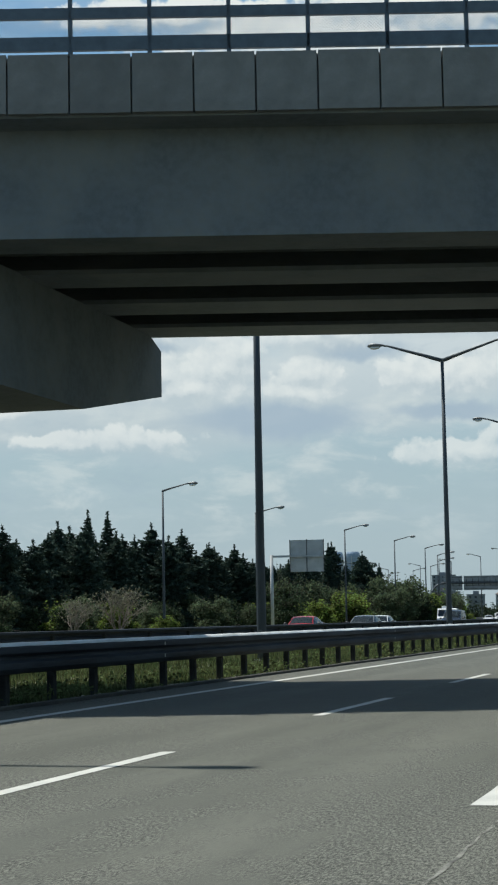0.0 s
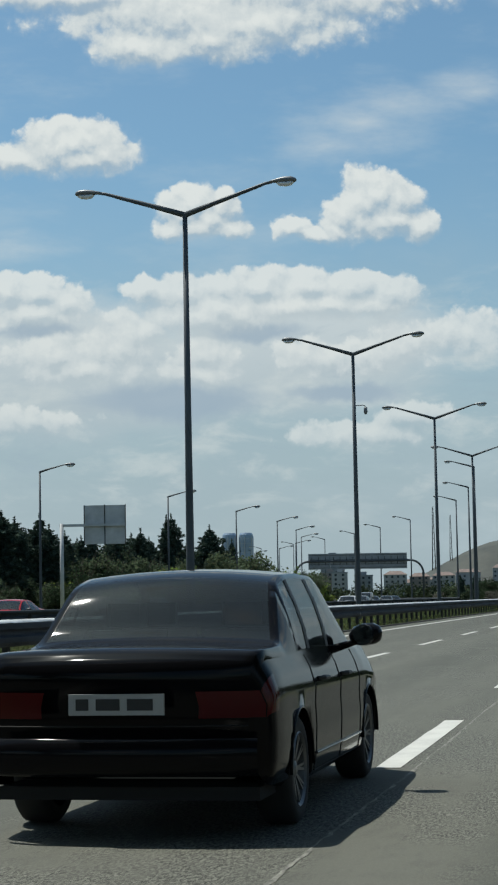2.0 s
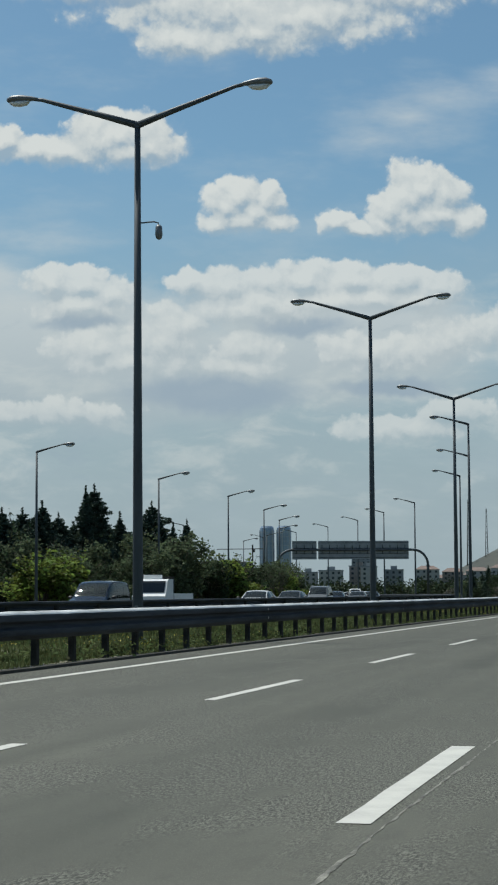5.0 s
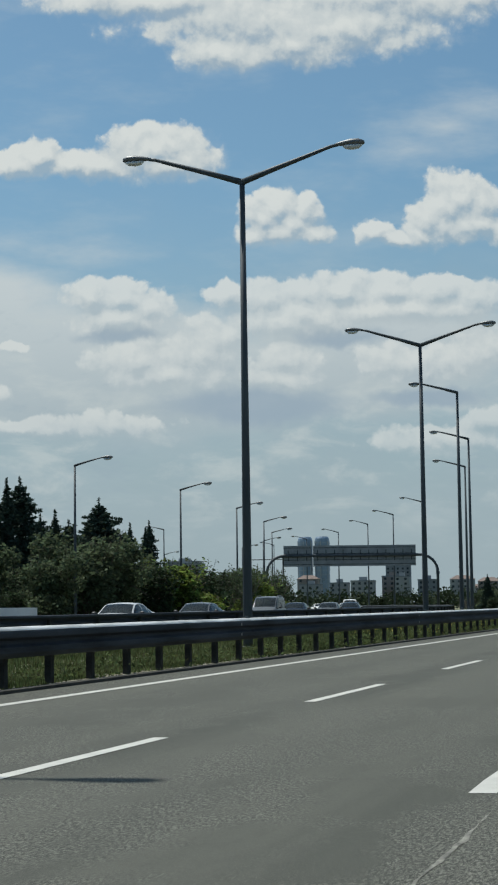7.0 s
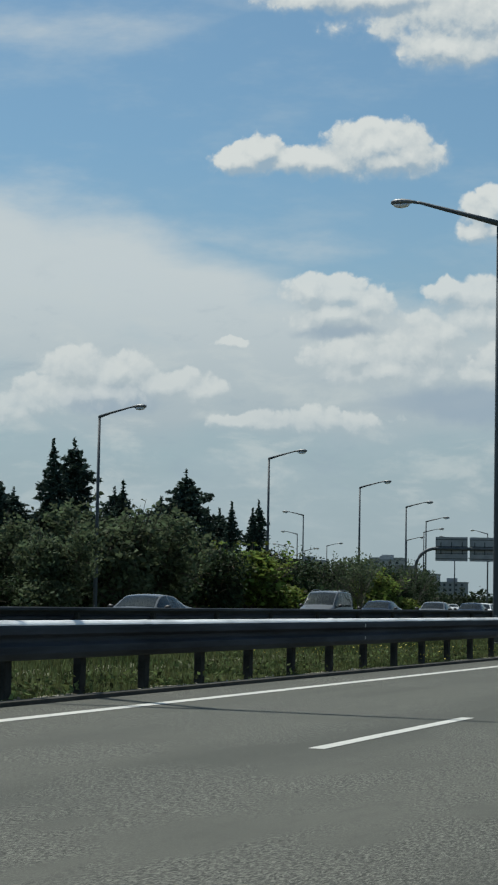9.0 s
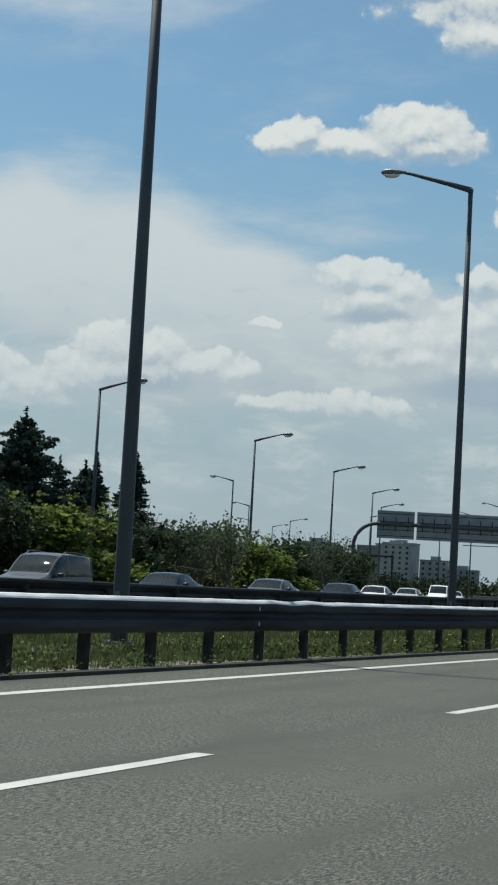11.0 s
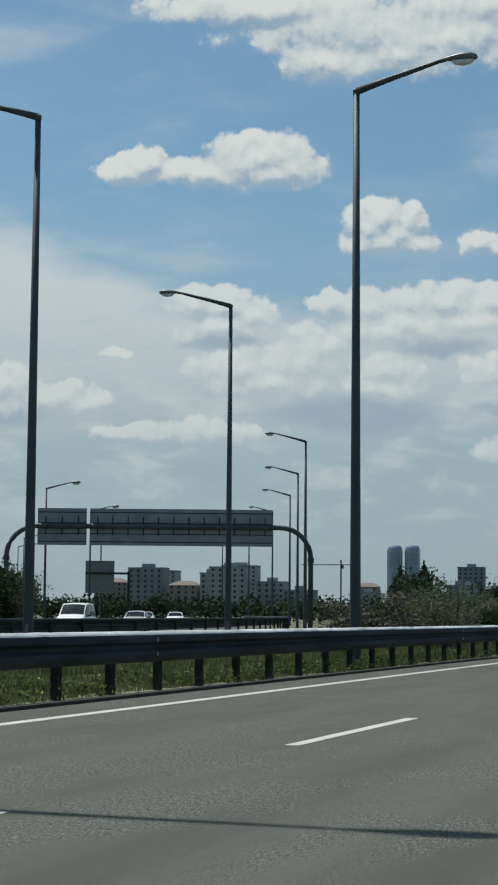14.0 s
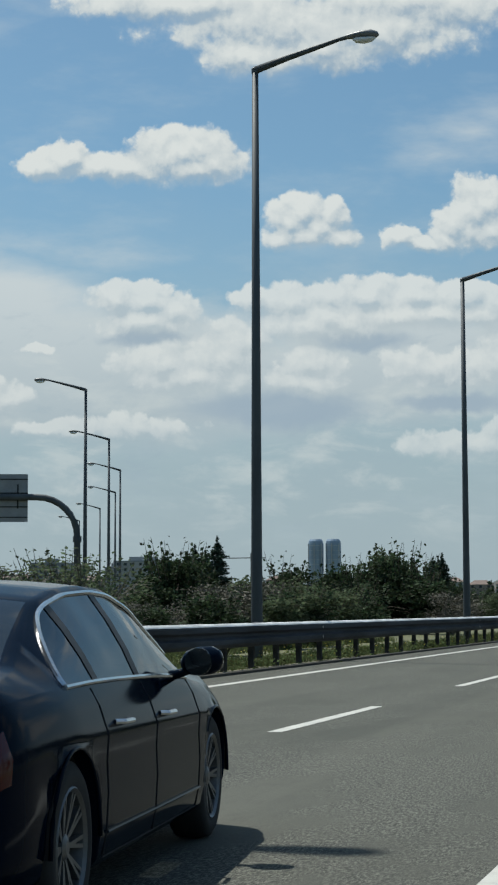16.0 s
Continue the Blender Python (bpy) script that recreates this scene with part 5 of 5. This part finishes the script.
def make_car(label, coat, form=SALOON, length=4.7, width=1.0, height=1.0, fine=False, trim=None):
    """A car whose nose points to +y, standing on z = 0 round its middle: one skin of stations, cut open for wheels and panes."""
    car = thing("car", label, "car")
    L, r = length, form["tyre"]
    pane = CAR_GLASS if trim else PALE_GLASS
    lip = (r + .045) / L
    a_end, b_end = form["sides"][0][0], form["sides"][-1][1]

    def sy(f):
        return (f - .5) * L

    def crest(f):
        """How far up the side the panes reach, rounded off towards the rear."""
        k = min(1.0, max(0.0, (f - a_end) / form["crest"]))
        return .10 + .84 * math.sin(math.pi / 2 * k) ** .6 if a_end <= f <= b_end + .01 else .94

    def ring(f):
        """Half a cross-section from the sill up to the middle of the roof."""
        zb, zs, zt = (rounded(form[k], f) for k in ("sill", "belt", "top"))
        w, wt = rounded(form["half"], f) * width, rounded(form["crown"], f) * width
        zt = max(zt, zs + .012)
        low = 0.0
        for c in form["wheels"]:
            if abs(f - c) <= lip + 1e-6:
                low = r + math.sqrt(max(0.0, lip * lip - (f - c) ** 2)) * L
        pts = [(w * m, max(low / height, zb + (zs - zb) * t)) for t, m in SIDE_LEVELS]
        tall = zt - zs
        ut = crest(f)
        for u in (.07, .07 + (ut - .07) * .33, .07 + (ut - .07) * .66, ut, 1.0):
            pts.append((w * .915 + (wt - w * .915) * u + .05 * tall * math.sin(math.pi * u), zs + tall * u))
        high = min(1.0, tall / .3)
        for q in (.93, .78, .5, .25, 0):
            pts.append((wt * q, zt + (.022 + .018 * high) * (1 - q * q)))
        tail, nose = max(0.0, 1 - f / .09) ** 2, max(0.0, 1 - (1 - f) / .16) ** 2
        return [(x, sy(f) + (x / w) ** 2 * (.15 * tail - .30 * nose), z * height) for x, z in pts]

    steps = 84 if fine else 44
    fs = {i / steps for i in range(steps + 1)} | {.006, .013, .02, .98, .988, .995}
    for c in form["wheels"]:
        fs |= {c + lip * k for k in (-1.004, -.999, -.98, -.93, -.85, .85, .93, .98, .999, 1.004)}
    for a, b in (*form["sides"], form["front"], form["back"]):
        fs |= {a, b}
    if fine:
        fs |= {a_end + form["crest"] * k for k in (.06, .15, .3, .5, .75)}
    fs = sorted(fs)
    rings = [ring(f) for f in fs]
    n = len(rings[0])
    sections = [[(-x, y, z) for x, y, z in half[:-1]] + half[::-1] for half in rings]
    full = 2 * n - 1
    groups = {"body": []}
    for i in range(len(fs) - 1):
        f = (fs[i] + fs[i + 1]) / 2
        for k in range(full - 1):
            level = k if k < n - 1 else full - 2 - k
            name = "body"
            if 9 <= level <= 11:
                for j, (a, b) in enumerate(form["sides"]):
                    if a < f < b:
                        name = ("side_window", j, k < n)
            elif level >= 14:
                if form["front"][0] < f < form["front"][1]:
                    name = ("windscreen", 0, 0)
                elif form["back"][0] < f < form["back"][1]:
                    name = ("rear_window", 0, 0)
            groups.setdefault(name, []).append((i * full + k, i * full + k + 1, (i + 1) * full + k + 1, (i + 1) * full + k))
    verts = [p for s in sections for p in s]
    groups["body"] += [tuple(range(full))[::-1], tuple(range((len(fs) - 1) * full, len(fs) * full))]
    for name, faces in groups.items():
        used = sorted({v for face in faces for v in face})
        at = {v: i for i, v in enumerate(used)}
        m = Mesh().add([verts[v] for v in used], [tuple(at[v] for v in face) for face in faces])
        if name == "body":
            part("body", m, coat, car, smooth=True)
        else:
            part(name[0], m, pane, car, "dark reflecting glass", smooth=True)

    def skin(f, level, s, out=0.0):
        x, y, z = ring(f)[level]
        return Vector((s * (x + out), y, z))

    tail, nose = ring(0.0), ring(1.0)
    for s in (1, -1):
        # pillars behind the panes and bright trim round them
        if fine:
            for (a, b), (c, d) in zip(form["sides"], form["sides"][1:]):
                m = Mesh()
                m.add([skin(f, lv, s, .004) for f in (b - .002, c + .002) for lv in (9, 10, 11, 12)], [(i, i + 1, i + 5, i + 4) for i in range(3)])
                part("pillar", m, PLASTIC, car, "black pillar cover")
        if trim:
            belt = [skin(a_end + (b_end - a_end) * i / 20, 9, s, .006) for i in range(21)]
            arch = [skin(f, 12, s, .006) for f in [a_end + (b_end - a_end) * (i / 60) ** 1.6 for i in range(61)]]
            part("window_trim", Mesh().tube(belt, .010, 6), trim, car, "bright chrome strip")
            part("window_trim", Mesh().tube(arch, .012, 6), trim, car, "bright chrome strip")
        # door mirror on its foot
        p = skin(b_end - .06, 9, s)
        m = Mesh()
        m.tube([p + Vector((s * d, e, h)) for d, e, h in ((.06, .02, .055), (.09, .01, .065), (.15, .0, .075), (.21, -.01, .08), (.25, -.02, .08), (.265, -.02, .08))], [.045, .078, .092, .088, .06, .02], 14, .82)
        m.tube([p + Vector((-s * .01, 0, .0)), p + Vector((s * .10, 0, .03))], [.045, .03], 8, .6)
        mirror = part("door_mirror", m, coat if fine else PLASTIC, car, smooth=True)
        part("mirror_glass", Mesh().tube([p + Vector((s * .15, -.085, .075)), p + Vector((s * .15, -.096, .075))], [.072, .07], 14, 1.0), PALE_GLASS, mirror)
        for f in form["wheels"]:
            w = rounded(form["half"], f) * width
            m = Mesh()
            arcs = [(math.cos(math.pi * i / 16) * (r + .05), math.sin(math.pi * i / 16) * (r + .05)) for i in range(17)]
            m.add([(s * q, sy(f) + c, r + e) for q in (w - .012, w - .36) for c, e in arcs] + [(s * (w - .36), sy(f), r)], [(i, i + 1, i + 18, i + 17) for i in range(16)] + [(17 + i, 18 + i, 34) for i in range(16)])
            part("wheel_arch", m, UNDER, car)
            if fine:
                part("arch_lip", Mesh().tube([(s * (w - .004), sy(f) + c * .99, r + e * .99) for c, e in arcs], .009, 6), coat, car, smooth=True)
            wheel(car, s * (w - .125), sy(f), r, s, fine)
        if fine:
            doors = (form["wheels"][0] + lip + .022, form["sides"][1][0] + .16 - .003, form["wheels"][1] - lip - .03)
            for f in doors:
                part("door_seam", Mesh().tube([skin(f, lv, s, .0005) for lv in (1, 2, 3, 4, 5, 6, 7, 8)], .0035, 4), UNDER, car)
            part("door_seam", Mesh().tube([skin(doors[0] + (doors[2] - doors[0]) * i / 12, 1, s, .001) for i in range(13)], .004, 4), UNDER, car)
            part("side_moulding", Mesh().tube([skin(doors[0] + (doors[2] - doors[0]) * i / 16, 2, s, .004) for i in range(17)], .008, 6), coat, car, "thin moulding along the doors")
            for f in (doors[0] + .035, doors[1] + .025):
                a, b = skin(f, 6, s), skin(f + .045, 6, s)
                out = Vector((s * .035, 0, 0))
                part("door_handle", Mesh().tube([a, a * .85 + b * .15 + out, a * .15 + b * .85 + out, b], .012, 8), trim or PLASTIC, car, "door handle")
        # lamps let into the corners
        for name, f0, f1, mat, end, words in (("tail_light", .0, .05, RED_LENS, tail, "dark red tail light"), ("headlight", .955, 1.0, CLEAR_LENS, nose, "clear headlight")):
            m = Mesh()
            rows = [f0 + (f1 - f0) * i / 6 for i in range(7)]
            m.add([skin(f, lv, s, .005) for f in rows for lv in (4, 5, 6, 7)], [(i * 4 + j, i * 4 + j + 1, i * 4 + j + 5, i * 4 + j + 4) for i in range(6) for j in range(3)])
            back = -.008 if end is tail else .008
            m.add([(s * end[lv][0] * q, (end[lv][1] * q * q + (1 - q * q) * end[-1][1]) + back, end[lv][2]) for q in (1.0, .85, .7, .56) for lv in (4, 5, 6, 7)], [(i * 4 + j, i * 4 + j + 1, i * 4 + j + 5, i * 4 + j + 4) for i in range(3) for j in range(3)])
            part(name, m, mat, car, words, smooth=True)
    if "roof rails" in label:
        for s in (1, -1):
            pts = [skin(f, 14, s) + Vector((0, 0, z)) for f, z in ((.08, .0), (.11, .06), (.3, .075), (.48, .07), (.54, .0))]
            part("roof_rail", Mesh().tube(pts, .018, 6), RIM, car, "metal roof rail")
    # seats, shelf and dashboard behind the panes
    floor_z = .5 * height
    for x in (-.36, .36):
        for f, deep in ((.50, .5), (.335, .48)):
            m = Mesh().box(x * width - .25, x * width + .25, sy(f) - .06, sy(f) + .06, floor_z, 1.08 * height, .04)
            m.box(x * width - .12, x * width + .12, sy(f) - .05, sy(f) + .05, 1.10 * height, 1.24 * height, .03)
            m.box(x * width - .25, x * width + .25, sy(f), sy(f) + deep, floor_z - .1, floor_z + .08, .04)
            part("seat", m, SEAT, car, "dark cloth seat")
    part("dashboard", Mesh().box(-.72 * width, .72 * width, sy(.655), sy(.725), .6 * height, .93 * height, .05), SEAT, car)
    if fine:
        part("rear_shelf", Mesh().box(-.62 * width, .62 * width, sy(form["back"][0]) + .05, sy(form["back"][0] + .10), .90 * height, .955 * height, .02), SEAT, car)
    part("number_plate", Mesh().box(-.26, .26, sy(0) - .022, sy(0) - .006, .66 * height, .77 * height, 0), PLATE, car, "pale plate with dark bars")
    for a, b in ((-.22, -.15), (-.11, .02), (.06, .2)):
        part("plate_bar", Mesh().box(a, b, sy(0) - .025, sy(0) - .021, .685 * height, .745 * height), PLASTIC, car)
    part("number_plate", Mesh().box(-.26, .26, sy(1) + .004, sy(1) + .016, .40 * height, .51 * height, 0), PLATE, car, "pale plate")
    part("grille", Mesh().box(-.42, .42, sy(.985), sy(1) + .008, .53 * height, .60 * height, .01), PLASTIC, car)
    m = Mesh()
    shell = [(.92, .075), (.75, .02), (.4, -.012), (0, -.022), (-.4, -.012), (-.75, .02), (-.92, .075)]
    w = rounded(form["half"], .02) * width
    m.sweep([(0, .34), (-.035, .36), (-.045, .46), (-.03, .535), (0, .54)], [(Vector((q * w, sy(0) + d, 0)), Vector((0, 1, 0))) for q, d in shell])
    part("rear_bumper", m, coat, car, smooth=True)
    part("boot_seam", Mesh().tube([(q * w * .86, sy(0) - .006 + abs(q) ** 3 * .05, .60 * height) for q in (-1, -.5, 0, .5, 1)], .004, 4), UNDER, car)
    part("undertray", Mesh().box(-.72 * width, .72 * width, sy(.04), sy(.96), .2, .27, 0), UNDER, car)
    return car


def park_cars():
    navy, black = paint("deep_navy_paint", (.003, .007, .016), .03), paint("worn_black_paint", (.006, .006, .007))
    near = make_car("dark navy saloon car with chrome window trim", navy, length=5.05, height=.96, fine=True, trim=CHROME)
    near.matrix_basis = Matrix.Translation((-2.02, 263.25, 0)) @ Matrix.Rotation(radians(6), 4, "Z")
    older = make_car("old black saloon car seen from behind on the road", black, BOXY, length=4.4, fine=True)
    older.matrix_basis = Matrix.Translation((-2.36, 44.3, 0)) @ Matrix.Rotation(radians(-.3), 4, "Z")
    white, silver, grey, red, dark = paint("white_paint", (.78, .79, .78)), paint("silver_paint", (.50, .52, .53)), paint("grey_paint", (.12, .13, .14)), paint("red_paint", (.30, .02, .025)), paint("dark_blue_paint", (.02, .03, .05))
    first = {}
    place = "on the opposite carriageway"
    rows = [("red saloon car " + place, red, SALOON, -24.5, 103.5), ("dark grey saloon car " + place, grey, SALOON, -22.2, 110), ("silver saloon car " + place, silver, SALOON, -24, 124), ("dark grey saloon car " + place, grey, SALOON, -28, 139),
            ("dark blue estate van " + place, dark, VAN, -24, 157.5), ("silver saloon car " + place, silver, SALOON, -22.8, 183.6), ("dark grey saloon car " + place, grey, SALOON, -24, 199), ("dark blue saloon car " + place, dark, SALOON, -28.6, 240),
            ("grey people carrier with roof rails", grey, VAN, -27.85, 228.5), ("dark grey saloon car " + place, grey, SALOON, -28.5, 251), ("white saloon car " + place, white, SALOON, -32, 277),
            ("dark blue saloon car " + place, dark, SALOON, -29, 262), ("silver saloon car " + place, silver, SALOON, -37, 300), ("white people carrier " + place, white, VAN, -41, 322), ("silver saloon car " + place, silver, SALOON, -46, 345),
            ("white saloon car " + place, white, SALOON, -60, 392), ("silver saloon car " + place, silver, SALOON, -68, 405)]
    for label, coat, form, x, y in rows:
        key = (label, form is VAN)
        m = Matrix.Translation((x, y, 0)) @ Matrix.Rotation(math.pi + radians(max(0, y - 200) * .1), 4, "Z")
        if key in first:
            copy_thing(first[key], m)
        else:
            first[key] = make_car(label, coat, form, 4.5 if form is SALOON else 4.6)
            first[key].matrix_basis = m
    # light lorry with a flat load bed
    t = thing("truck", "small white truck with a rack behind its cab", "truck", at=Matrix.Translation((-28, 182, 0)) @ Matrix.Rotation(math.pi, 4, "Z"))
    m = Mesh()
    prof = [(1.3, .45), (3.0, .45), (3.05, 1.15), (2.85, 1.3), (2.45, 2.02), (2.3, 2.1), (1.3, 2.1)]
    m.add([(s * .95, y, z) for s in (-1, 1) for y, z in prof], [tuple(range(7)), tuple(range(7, 14))[::-1]] + [(i, i + 7, (i + 1) % 7 + 7, (i + 1) % 7) for i in range(7)])
    part("cab", m, white, t)
    m = Mesh()
    m.add([(s * .85, y + .02, z + .015) for s in (-1, 1) for y, z in ((2.83, 1.34), (2.48, 1.98))], [(0, 1, 3, 2)])
    part("windscreen", m, CAR_GLASS, t)
    part("load_bed", Mesh().box(-1.0, 1.0, -2.9, 1.2, .75, 1.3, .03), white, t)
    part("rack", Mesh().box(-.9, .9, .9, 1.1, 1.3, 2.25, .02), POST, t)
    part("roof_box", Mesh().box(-.4, .6, 1.6, 2.0, 2.1, 2.35, .02), white, t)
    part("bumper", Mesh().box(-.9, .9, 3.0, 3.1, .4, .62, .02), PLASTIC, t)
    for s in (1, -1):
        for y in (-1.8, 2.2):
            wheel(t, s * .85, y, .36, s, False)
        part("headlight", Mesh().box(s * .75 - .15, s * .75 + .15, 3.03, 3.09, .8, 1.0, .02), CLEAR_LENS, t)


park_cars()
